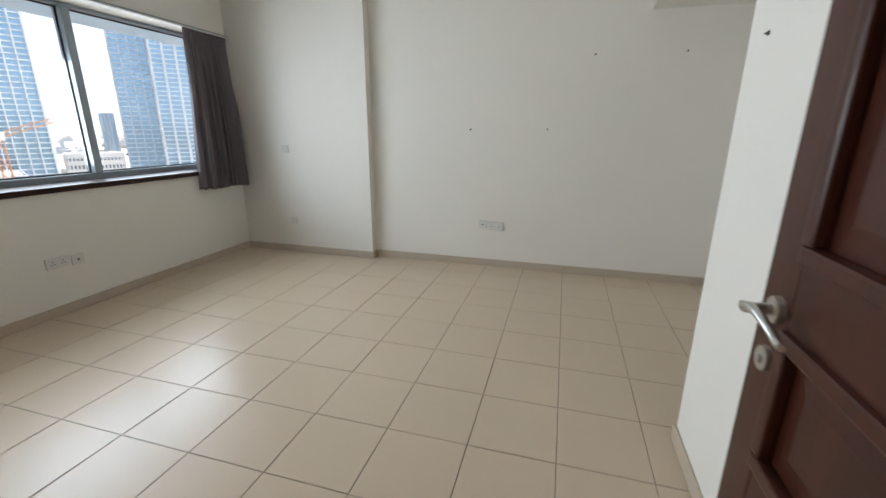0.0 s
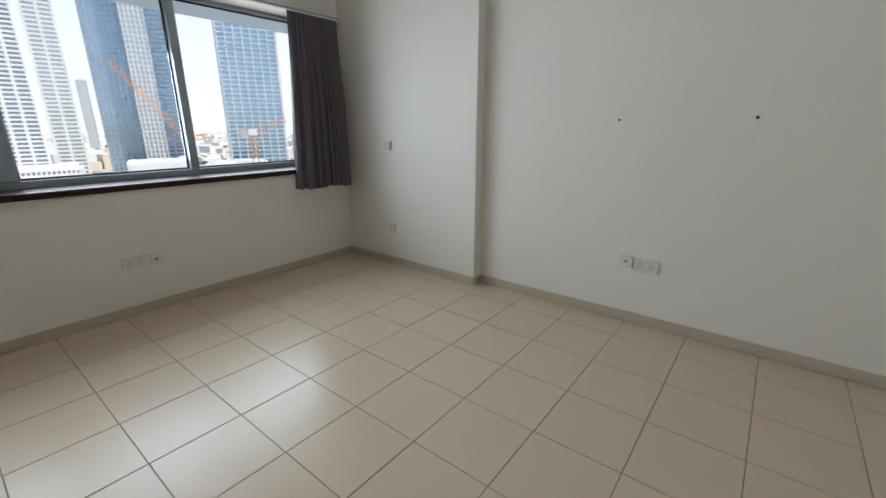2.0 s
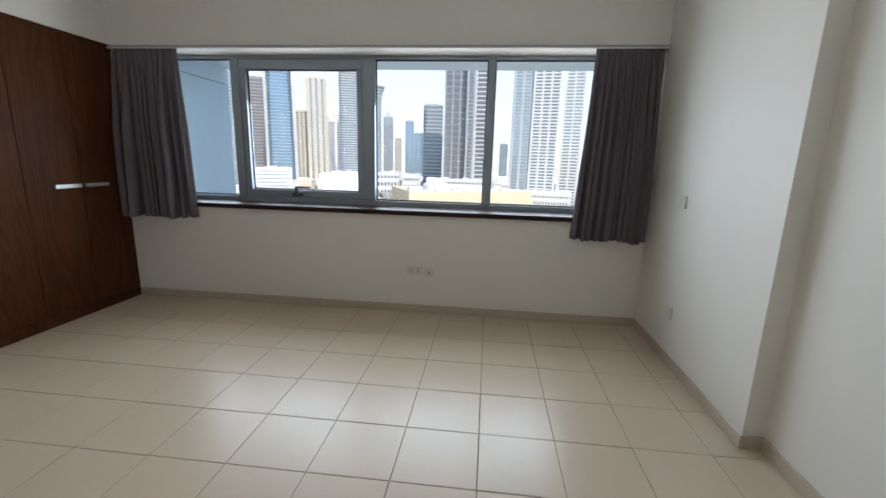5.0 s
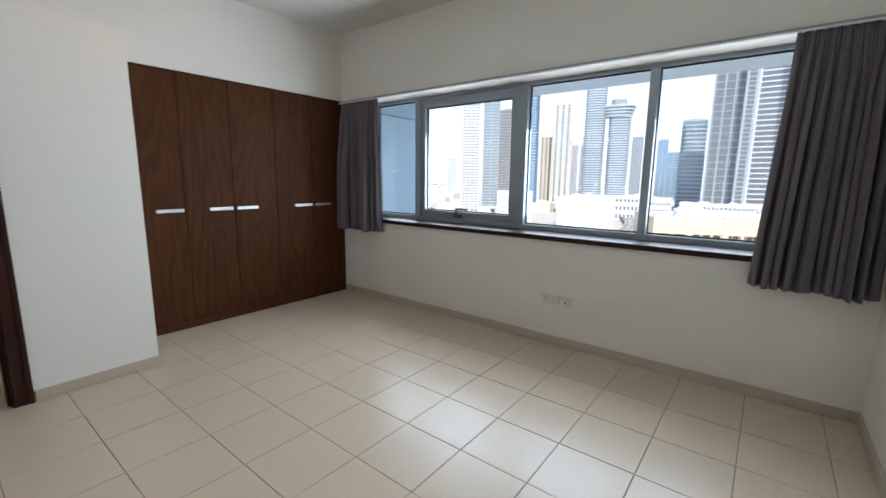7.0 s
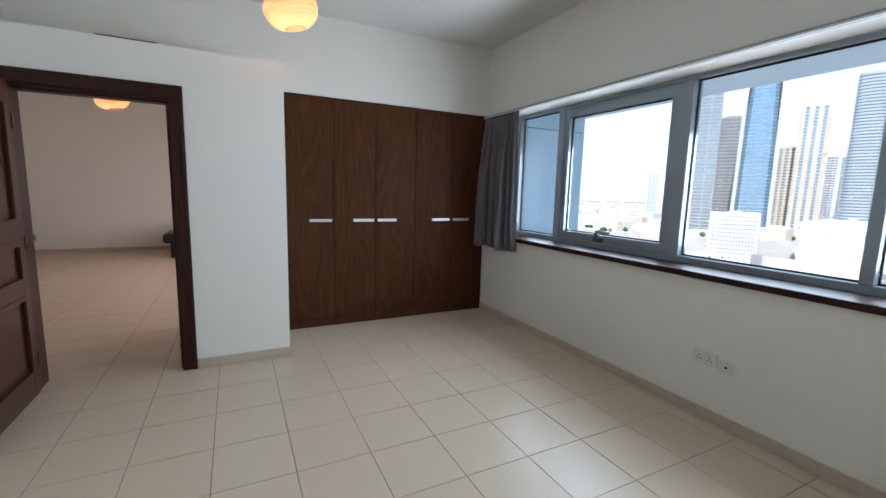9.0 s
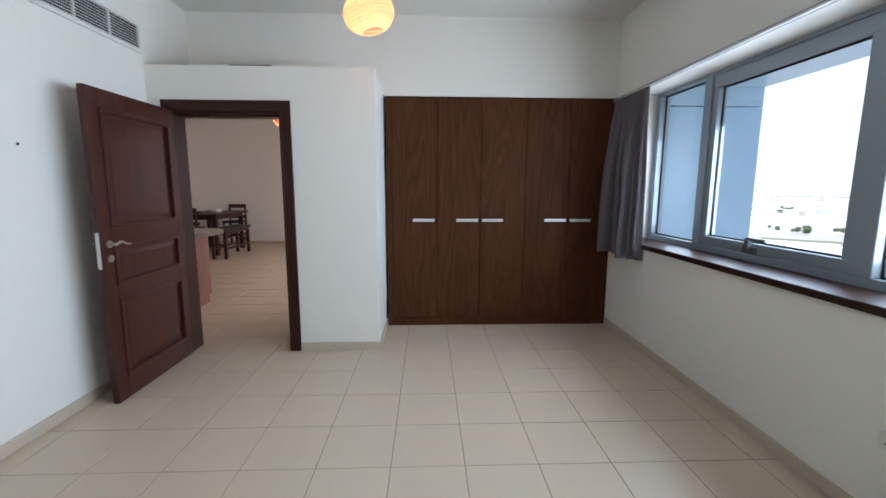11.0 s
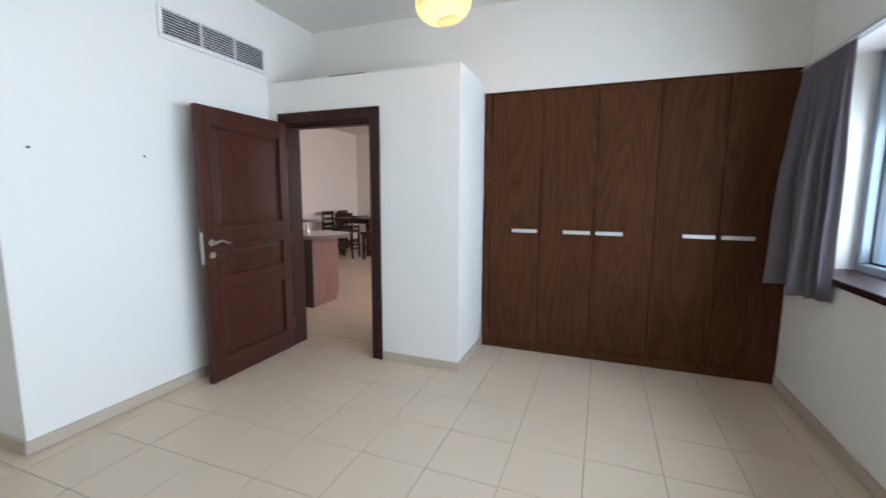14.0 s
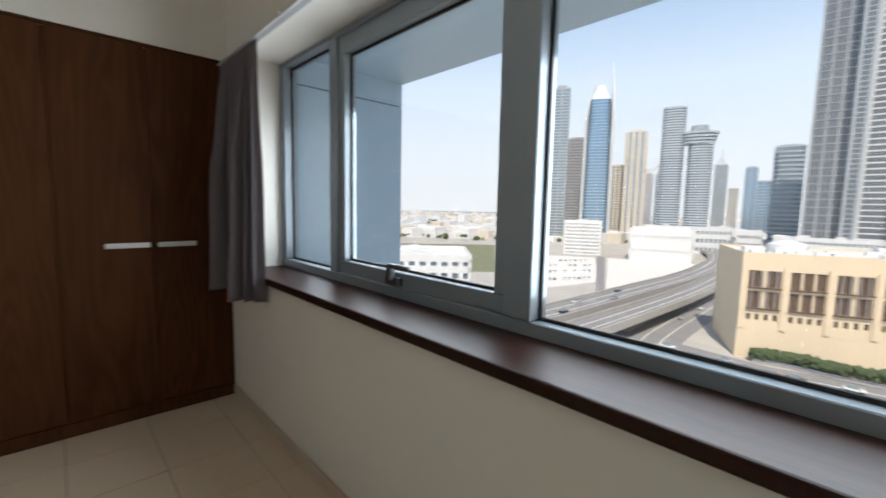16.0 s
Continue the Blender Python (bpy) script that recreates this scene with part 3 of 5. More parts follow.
door = thing("bedroom_door", "open mahogany-stained panel door with a steel lever handle", "door", (1.435, 0.03, 0.0))
D0, D1, DZ0, DZ1, DF, DB = 0.030, 0.945, 0.012, 2.110, 1.435, 1.479
panels = ((0.115, 0.842, 1.205, 1.990), (0.115, 0.842, 0.812, 1.080), (0.115, 0.842, 0.165, 0.715))
rails = [((DF, D0, DZ0), (DB, 0.115, DZ1)), ((DF, 0.842, DZ0), (DB, D1, DZ1))]
zs = [DZ0, 0.165, 0.715, 0.812, 1.080, 1.205, 1.990, DZ1]
for a, b in ((0, 1), (2, 3), (4, 5), (6, 7)):
    rails.append(((DF, 0.115, zs[a]), (DB, 0.842, zs[b])))
bars(door, "stiles_and_rails", MAHOGANY, *rails, bevel=0.0025)
for y0, y1, z0, z1 in panels:
    bm = bmesh.new()
    box(bm, (DF + 0.014, y0, z0), (DB - 0.014, y1, z1))
    for side, base, proud in ((-1, DF + 0.014, DF + 0.0095), (1, DB - 0.014, DB - 0.0095)):
        i0, i1 = 0.045, 0.075
        ring0 = [bm.verts.new((base, *p)) for p in ((y0 + i0, z0 + i0), (y1 - i0, z0 + i0), (y1 - i0, z1 - i0), (y0 + i0, z1 - i0))]
        ring1 = [bm.verts.new((proud, *p)) for p in ((y0 + i1, z0 + i1), (y1 - i1, z0 + i1), (y1 - i1, z1 - i1), (y0 + i1, z1 - i1))]
        for k in range(4):
            bm.faces.new((ring0[k], ring0[(k + 1) % 4], ring1[(k + 1) % 4], ring1[k]))
        bm.faces.new(ring1)
    p = part("panel", local(bm, door), MAHOGANY, door)
    bm = bmesh.new()
    for f0, f1 in ((DF - 0.010, DF + 0.014), (DB - 0.014, DB + 0.010)):
        w = 0.028
        for lo, hi in (((y0 - 0.004, z0 - 0.004), (y1 + 0.004, z0 + w)), ((y0 - 0.004, z1 - w), (y1 + 0.004, z1 + 0.004)), ((y0 - 0.004, z0 + w), (y0 + w, z1 - w)), ((y1 - w, z0 + w), (y1 + 0.004, z1 - w))):
            box(bm, (f0, *lo), (f1, *hi), 0.006, 2)
    part("moulding", local(bm, door), MAHOGANY, p)
HYD, HZD = 0.882, 1.104
for side in (-1, 1):
    f = DF if side < 0 else DB
    bm = bmesh.new()
    rod(bm, (f, HYD, HZD), (f + side * 0.010, HYD, HZD), 0.026, 0.024, 24)
    rod(bm, (f + side * 0.010, HYD, HZD), (f + side * 0.050, HYD, HZD), 0.011, 0.010, 16)
    pts = [(f + side * (0.050 + 0.004 * math.sin(6 * s)), HYD - 0.135 * s, HZD + 0.012 * math.sin(5.2 * s)) for s in (k / 12 for k in range(13))]
    tube(bm, [(f + side * 0.050, HYD + 0.010, HZD)] + pts, [0.009] + [0.010 - 0.004 * k / 12 for k in range(13)], 10)
    part("lever_handle", local(bm, door), STEEL, door, "curved brushed steel lever on a round rose", True)
    bm = bmesh.new()
    rod(bm, (f, HYD, 1.008), (f + side * 0.010, HYD, 1.008), 0.025, 0.023, 24)
    rod(bm, (f + side * 0.010, HYD, 1.008), (f + side * 0.016, HYD, 1.008), 0.009, 0.008, 12)
    part("lock_rose", local(bm, door), STEEL, door, "round steel lock escutcheon", True)
bars(door, "latch_plate", STEEL, ((DF + 0.010, D1, 0.945), (DB - 0.010, D1 + 0.003, 1.185)), ((DF + 0.016, D1 + 0.003, 1.095), (DB - 0.016, D1 + 0.014, 1.115)), bevel=0.001)
for z in (0.25, 1.06, 1.86):
    bm = bmesh.new()
    rod(bm, (DF - 0.004, D0 - 0.002, z - 0.05), (DF - 0.004, D0 - 0.002, z + 0.05), 0.006, sides=12)
    part("hinge", local(bm, door), BRONZE, door, "dark bronze butt hinge", True)
bars(door, "bottom_seal", RUBBER, ((DF + 0.004, D0 + 0.005, 0.004), (DB - 0.004, D1 - 0.005, 0.013)), bevel=0.0)

# ---- air grille ----
grille = thing("air_grille", "cream painted air-conditioning grille with three banks of slats", "vent", (AX, 0.52, 2.68))
GY0, GY1, GZ0, GZ1 = 0.022, 1.012, 2.555, 2.790
gf = 0.030
bars(grille, "backing", DUCT, ((AX - 0.004, GY0 + 0.01, GZ0 + 0.01), (AX - 0.001, GY1 - 0.01, GZ1 - 0.01)), bevel=0)
bars(grille, "frame", GRILLEPAINT, ((AX - 0.020, GY0, GZ0), (AX - 0.001, GY1, GZ0 + gf)), ((AX - 0.020, GY0, GZ1 - gf), (AX - 0.001, GY1, GZ1)),
    ((AX - 0.020, GY0, GZ0 + gf), (AX - 0.001, GY0 + gf, GZ1 - gf)), ((AX - 0.020, GY1 - gf, GZ0 + gf), (AX - 0.001, GY1, GZ1 - gf)), bevel=0.003)
inner = (GY1 - GY0 - 2 * gf - 2 * 0.014) / 3
for k in range(3):
    y0 = GY0 + gf + k * (inner + 0.014)
    if k:
        bars(grille, "divider", GRILLEPAINT, ((AX - 0.019, y0 - 0.014, GZ0 + gf), (AX - 0.001, y0, GZ1 - gf)), bevel=0.002)
    for i in range(9):
        z = GZ0 + gf + 0.008 + i * (GZ1 - GZ0 - 2 * gf - 0.016) / 8
        bm = bmesh.new()
        vs = [bm.verts.new(p) for p in ((AX - 0.017, y0, z - 0.006), (AX - 0.016, y0, z - 0.003), (AX - 0.006, y0, z + 0.005), (AX - 0.007, y0, z + 0.002))]
        ws = [bm.verts.new(v.co + Vector((0, inner, 0))) for v in vs]
        bm.faces.new(vs), bm.faces.new(ws[::-1])
        for j in range(4):
            bm.faces.new((vs[j], vs[(j + 1) % 4], ws[(j + 1) % 4], ws[j]))
        part("slat", local(bm, grille), GRILLEPAINT, grille)
    n = 18
    bars(grille, "vane_screen", OLDPLASTIC, *[((AX - 0.0058, y0 + inner * (j + 0.35) / n, GZ0 + gf), (AX - 0.0042, y0 + inner * (j + 0.48) / n, GZ1 - gf)) for j in range(n)], bevel=0)


# ---- sockets and switches ----
def plate(name, label, category, at, turn, w, h=0.086, holes=(), more=(), rocker=(), deep=0.016, mat=PLASTIC):
    """A wall plate facing local -y."""
    ob = thing(name, label, category, at, turn)
    bm = bmesh.new()
    box(bm, (-w / 2, -deep, -h / 2), (w / 2, 0, h / 2), 0.004, 2)
    p = part("plate", bm, mat, ob)
    for some in (holes, more):
        if not some:
            continue
        bm = bmesh.new()
        for x, z, a, b in some:
            box(bm, (x - a / 2, -deep - 0.0015, z - b / 2), (x + a / 2, -deep + 0.002, z + b / 2))
        part("pin_holes", bm, RUBBER, ob)
    for x, z, a, b in rocker:
        bm = bmesh.new()
        box(bm, (x - a / 2, -deep - 0.004, z - b / 2), (x + a / 2, -deep + 0.001, z + b / 2), 0.0015)
        part("rocker", bm, mat, ob)
    return ob


def three_pin(x):
    return [(x, 0.014, 0.006, 0.009), (x - 0.011, -0.008, 0.009, 0.005), (x + 0.011, -0.008, 0.009, 0.005)]


DOUBLE = dict(w=0.160, holes=three_pin(-0.036), more=three_pin(0.036), rocker=[(-0.012, 0.030, 0.010, 0.014), (0.012, 0.030, 0.010, 0.014)])
DATA = dict(w=0.088, holes=[(0.0, 0.0, 0.015, 0.014)])
plate("data_socket", "white plastic data outlet on the far wall", "socket", (0.277, FY, 0.456), 0, **DATA)
plate("power_socket", "white double power socket on the far wall", "socket", (0.412, FY, 0.447), 0, **DOUBLE)
plate("power_socket", "white double power socket under the window", "socket", (WX, 2.180, 0.416), 90, **DOUBLE)
plate("data_socket", "white plastic data outlet under the window", "socket", (WX, 2.320, 0.404), 90, **DATA)
plate("thermostat", "small white wall control on the projecting pier", "switch", (-1.995, CY, 1.20), 0, 0.086, rocker=[(0, 0.008, 0.05, 0.03)])
plate("power_socket", "white blank outlet plate low on the projecting pier", "socket", (-1.962, CY, 0.385), 0, 0.086)
plate("light_switch", "white rocker light switch in the recess", "switch", (2.00, OY, 1.240), 180, 0.130, deep=0.020, holes=[(0.055, 0.022, 0.006, 0.026), (0.055, -0.022, 0.006, 0.026)], rocker=[(-0.025, 0, 0.04, 0.06)])
plate("thermostat", "grey wall thermostat beside the light switch", "switch", (2.13, OY, 1.245), 180, 0.075, 0.07, mat=OLDPLASTIC)

# wall plugs left by hung pictures
for x, y, z, turn in ((0.12, FY, 1.421, 0), (0.871, FY, 1.426, 0), (1.247, FY, 2.07, 0), (1.985, FY, 2.07, 0), (AX, 1.801, 1.718, -90), (AX, 1.174, 1.722, -90)):
    bm = bmesh.new()
    m = pose(x, y, z, 0, 0, turn)
    for a, b, r in (((0, 0.001, 0), (0, -0.004, 0), 0.008), ((0, -0.003, 0), (0, -0.012, -0.001), 0.003)):
        rod(bm, m @ Vector(a), m @ Vector(b), r, sides=10)
    tagged(part("wall_plug", bm, RUBBER), "small dark plastic plug stuck in the painted wall", "wall plug", "plugs in the walls")
bm = bmesh.new()
box(bm, (0.62, -0.030, LEDGE), (0.98, -0.004, LEDGE + 0.009), 0.002)
tagged(part("thin_strip", bm, WENGE), "thin dark strip lying on the partition ledge", "strip")


# ---- paper lantern lamps ----
def lantern(label, x, y, bottom, ceiling, watts):
    ob = thing("pendant_lamp", label, "lamp", (x, y, ceiling), group="paper lantern lamps")
    r, h = 0.186, 0.265
    bm = bmesh.new()
    rings, sides = 26, 40
    last = None
    for j in range(rings + 1):
        a = math.pi * (0.13 + 0.765 * j / rings)
        rr = r * math.sin(a) ** 0.82 + (0.0025 if j % 2 else -0.0015)
        z = bottom - ceiling + h / 2 + h / 2 * math.cos(a)
        ring = [bm.verts.new((rr * math.cos(2 * math.pi * k / sides), rr * math.sin(2 * math.pi * k / sides), z)) for k in range(sides)]
        if last:
            for k in range(sides):
                bm.faces.new((last[k], last[(k + 1) % sides], ring[(k + 1) % sides], ring[k]))
        last = ring
    middle = Vector((0, 0, bottom - ceiling + h / 2))
    bmesh.ops.rotate(bm, cent=middle, matrix=Matrix.Rotation(radians(13), 3, "Y"), verts=bm.verts)
    part("shade", bm, PAPER, ob, "crinkled orange-lit paper globe")
    zb = bottom - ceiling + 0.085
    bm = bmesh.new()
    ball(bm, (0, 0, zb), 0.034, 1.2, 16, 10)
    part("bulb", bm, BULB, ob, "glowing light bulb", True)
    bm = bmesh.new()
    rod(bm, (0, 0, zb + 0.035), (0, 0, zb + 0.10), 0.020, 0.016)
    part("socket", bm, PLASTIC, ob)
    bm = bmesh.new()
    rod(bm, (0, 0, zb + 0.10), (0, 0, -0.03), 0.003, sides=8)
    part("cord", bm, PLASTIC, ob)
    bm = bmesh.new()
    rod(bm, (0, 0, -0.035), (0, 0, 0), 0.035, 0.048, 20)
    part("ceiling_rose", bm, PLASTIC, ob)
    lamp = new("lantern_light", bpy.data.lights.new("lantern_light", "POINT"))
    lamp.data.energy, lamp.data.color, lamp.data.shadow_soft_size = watts, (1.0, 0.62, 0.37), 0.03
    lamp.matrix_world = pose(x, y, bottom + 0.13)


lantern("round orange-glowing paper lantern hanging from the bedroom ceiling", -0.25, 0.42, 2.607, TOP, 10.0)
lantern("round orange-glowing paper lantern hanging in the living room", 1.50, -3.0, 2.40, 3.2, 6.0)


# ---- kitchen counter and dining corner beyond the doorway ----
counter = thing("kitchen_counter", "reddish laminate kitchen counter with a rounded stone worktop", "counter", (2.6, -1.45, 0))
bars(counter, "body", CABINET, ((2.158, -1.74, 0.10), (4.3, -1.185, 0.90)), bevel=0.003)
bars(counter, "end_panel", CABINET_END, ((2.151, -1.185, 0.0), (4.3, -1.165, 0.90)), bevel=0.002)
bars(counter, "plinth", CABINET, ((2.158, -1.68, 0.0), (4.3, -1.185, 0.10)), bevel=0.002)


def slab(name, outline, z0, z1, mat, parent, label=""):
    bm = bmesh.new()
    low = [bm.verts.new((x, y, z0)) for x, y in outline]
    top = [bm.verts.new((x, y, z1)) for x, y in outline]
    bm.faces.new(low[::-1]), bm.faces.new(top)
    n = len(outline)
    for k in range(n):
        bm.faces.new((low[k], low[(k + 1) % n], top[(k + 1) % n], top[k]))
    bmesh.ops.bevel(bm, geom=[e for e in bm.edges if abs(e.verts[0].co.z - e.verts[1].co.z) < 1e-4], offset=0.008, segments=2, affect="EDGES")
    return part(name, local(bm, parent), mat, parent, label)


worktop = [(4.3, -1.12), (2.19, -1.12)] + [(2.16 - 0.25 * math.sin(a), -1.52 + 0.40 * math.cos(a)) for a in (math.pi * k / 14 for k in range(1, 14))] + [(2.19, -1.92), (4.3, -1.92)]
slab("worktop", worktop, 0.90, 0.945, GRANITE, counter, "polished grey-brown stone top with a rounded end")
bar_top = [(4.2, -1.50), (2.70, -1.50)] + [(2.70 - 0.26 * math.sin(a), -1.74 + 0.24 * math.cos(a)) for a in (math.pi * k / 10 for k in range(1, 10))] + [(2.70, -1.98), (4.2, -1.98)]
slab("bar_top", bar_top, 1.09, 1.125, GRANITE, counter, "raised narrow stone bar shelf")
for x in (2.66, 3.4):
    bm = bmesh.new()
    rod(bm, (x, -1.72, 0.945), (x, -1.72, 1.09), 0.022)
    rod(bm, (x, -1.72, 0.945), (x, -1.72, 0.953), 0.040)
    part("bar_post", local(bm, counter), STEEL, counter, "chrome bar shelf post", True)

table = thing("dining_table", "dark wood counter-height dining table", "table", (4.30, -6.1, 0))
bm = bmesh.new()
box(bm, (-0.50, -0.80, 0.875), (0.50, 0.80, 0.915), 0.006, 2)
part("tabletop", bm, WENGE, table)
bm = bmesh.new()
box(bm, (-0.42, -0.66, 0.79), (0.42, 0.66, 0.875), 0.004)
part("apron", bm, WENGE, table)
for x in (-0.38, 0.38):
    for y in (-0.62, 0.62):
        bm = bmesh.new()
        box(bm, (x - 0.045, y - 0.045, 0), (x + 0.045, y + 0.045, 0.80), 0.005)
        part("leg", bm, WENGE, table)


def dining_chair(label, at, turn):
    ob = thing("dining_chair", label, "chair", at, turn, "chairs round the dining table")
    bm = bmesh.new()
    box(bm, (-0.22, -0.21, 0.60), (0.22, 0.21, 0.655), 0.012, 2)
    part("seat", bm, SEATPAD, ob, "black padded seat")
    for x in (-0.195, 0.195):
        bm = bmesh.new()
        box(bm, (x - 0.02, 0.165, 0), (x + 0.02, 0.21, 1.06), 0.004)
        part("back_leg", bm, WENGE, ob)
        bm = bmesh.new()
        box(bm, (x - 0.02, -0.20, 0), (x + 0.02, -0.16, 0.60), 0.004)
        part("leg", bm, WENGE, ob)
        bm = bmesh.new()
        box(bm, (x - 0.011, -0.16, 0.20), (x + 0.011, 0.165, 0.24), 0.003)
        part("stretcher", bm, WENGE, ob)
    for y in (-0.18, 0.188):
        bm = bmesh.new()
        box(bm, (-0.175, y - 0.011, 0.27), (0.175, y + 0.011, 0.31), 0.003)
        part("stretcher", bm, WENGE, ob)
    for z0, z1 in ((0.965, 1.06), (0.83, 0.90), (0.70, 0.77)):
        bm = bmesh.new()
        box(bm, (-0.175, 0.178, z0), (0.175, 0.200, z1), 0.004)
        part("back_slat", bm, WENGE, ob)
    return ob


chair = dining_chair("dark wood dining chair with a slatted back", (4.22, -7.05, 0), 180)
copy_thing(chair, pose(5.02, -5.65, 0, 0, 0, -92))
copy_thing(chair, pose(5.02, -6.3, 0, 0, 0, -88))
copy_thing(chair, pose(4.28, -5.15, 0, 0, 0, 8))
bench = thing("dining_bench", "dark wood dining bench with a black padded top", "bench", (3.63, -5.54, 0))
bm = bmesh.new()
box(bm, (-0.17, -0.62, 0.575), (0.17, 0.62, 0.635), 0.012, 2)
part("seat", bm, SEATPAD, bench)
bm = bmesh.new()
box(bm, (-0.15, -0.58, 0.515), (0.15, 0.58, 0.575), 0.004)
part("apron", bm, WENGE, bench)
for x in (-0.125, 0.125):
    for y in (-0.55, 0.55):
        bm = bmesh.new()
        box(bm, (x - 0.027, y - 0.027, 0), (x + 0.027, y + 0.027, 0.52), 0.004)
        part("leg", bm, WENGE, bench)
    bm = bmesh.new()
    box(bm, (x - 0.012, -0.525, 0.19), (x + 0.012, 0.525, 0.235), 0.003)
    part("stretcher", bm, WENGE, bench)
for y in (-0.55, 0.55):
    bm = bmesh.new()
    box(bm, (-0.1, y - 0.012, 0.28), (0.1, y + 0.012, 0.32), 0.003)
    part("stretcher", bm, WENGE, bench)
bm = bmesh.new()
box(bm, (4.17, -6.32, 0.915), (4.29, -6.08, 0.985), 0.008, 2)
tissue = tagged(part("tissue_box", bm, CARD), "white card tissue box on the dining table", "box")
bm = bmesh.new()
rod(bm, (4.40, -5.65, 0.915), (4.40, -5.65, 0.925), 0.055, 0.085, 20)
rod(bm, (4.40, -5.65, 0.925), (4.40, -5.65, 0.955), 0.085, 0.10, 20)
tagged(part("bowl", bm, SEATPAD, None, "", True), "small dark bowl on the dining table", "bowl")

sofa = thing("sofa", "low black leather daybed sofa with a wooden back board", "sofa", (0.42, -6.50, 0))
for name, lo, hi, b, mat in (("base", (-0.98, -0.38, 0.0), (0.93, 0.40, 0.31), 0.015, SOFA), ("seat_cushion", (-1.02, -0.43, 0.30), (1.05, 0.46, 0.50), 0.07, SOFA), ("back_board", (-1.02, -0.50, 0.0), (0.42, -0.44, 0.86), 0.03, WENGE)):
    bm = bmesh.new()
    box(bm, lo, hi, b, 3)
    part(name, bm, mat, sofa, "", True)


def heap(name, label, category, mat, lo, hi, z0, high, seed):
    """Crumpled cloth: a closed mound with uneven folds."""
    rnd = random.Random(seed)
    waves = [(rnd.uniform(2, 9), rnd.uniform(2, 9), rnd.uniform(0, 6)) for _ in range(7)]
    n = 26
    bm = bmesh.new()
    grid = []
    for i in range(n + 1):
        row = []
        for j in range(n + 1):
            u, v = i / n, j / n
            edge = min(1, 5 * min(u, 1 - u, v, 1 - v)) ** 0.5
            bumps = sum(math.sin(a * 2 * u + c) * math.cos(e * 2 * v + c) for a, e, c in waves) / 7
            wob = 0.05 * math.sin(9 * u + seed) * (1 - edge), 0.05 * math.sin(8 * v + seed) * (1 - edge)
            row.append(bm.verts.new((lo[0] + (hi[0] - lo[0]) * u + wob[1], lo[1] + (hi[1] - lo[1]) * v + wob[0], z0 + edge * high * (0.75 + 0.45 * bumps))))
        grid.append(row)
    for a, c in zip(grid, grid[1:]):
        for k in range(n):
            bm.faces.new((a[k], c[k], c[k + 1], a[k + 1]))
    rim = [grid[i][0] for i in range(n)] + [grid[n][j] for j in range(n)] + [grid[i][n] for i in range(n, 0, -1)] + [grid[0][j] for j in range(n, 0, -1)]
    bm.faces.new(rim)
    ob = part(name, bm, mat, None, "", True)
    return tagged(ob, label, category)


heap("duvet", "crumpled pale duvet lying on the black daybed", "duvet", LINEN, (-0.55, -6.86), (1.05, -6.32), 0.499, 0.28, 4)
heap("blanket", "crumpled dark grey blanket lying beside the duvet", "blanket", BLANKET, (-0.50, -6.32), (0.98, -6.10), 0.499, 0.13, 7)


# ---- the city outside ----
GZ = -45.0
EYE_AT = Vector((0.0, 3.0, 0.0))


def bearing(angle, far):
    """A place on the ground plan: degrees from -x towards +y, metres from the room."""
    a = radians(angle)
    return Vector((EYE_AT.x - far * math.cos(a), EYE_AT.y + far * math.sin(a), GZ))


def raw_boxes(boxes):
    """Many plain boxes in one mesh, quickly."""
    verts, faces = [], []
    for (x0, y0, z0), (x1, y1, z1) in boxes:
        i = len(verts)
        verts += [(x0, y0, z0), (x1, y0, z0), (x1, y1, z0), (x0, y1, z0), (x0, y0, z1), (x1, y0, z1), (x1, y1, z1), (x0, y1, z1)]
        faces += [(i, i + 3, i + 2, i + 1), (i + 4, i + 5, i + 6, i + 7), (i, i + 1, i + 5, i + 4), (i + 1, i + 2, i + 6, i + 5), (i + 2, i + 3, i + 7, i + 6), (i + 3, i, i + 4, i + 7)]
    return verts, faces


def boxes_part(name, boxes, mat, parent=None, label=""):
    me = bpy.data.meshes.new(name)
    me.from_pydata(*raw_boxes(boxes)[:1], [], raw_boxes(boxes)[1])
    me.materials.append(mat)
    ob = new(name, me)
    ob.parent = parent
    if label:
        tagged(ob, label)
    return ob


def sheet(name, outline, z, mat, label, category):
    me = bpy.data.meshes.new(name)
    me.from_pydata([(x, y, z) for x, y in outline], [], [tuple(range(len(outline)))])
    me.materials.append(mat)
    return tagged(new(name, me), label, category, "", "structure")


sheet("ground", [(-4900, -4900), (300, -4900), (300, 4900), (-4900, 4900)], GZ, SAND, "pale sandy city ground reaching the horizon", "ground")
sheet("water", [(-4850, -4890), (-1500, -4890), (-2600, -1900), (-4850, -1300)], GZ + 0.6, SEA, "hazy blue sea on the horizon", "water")


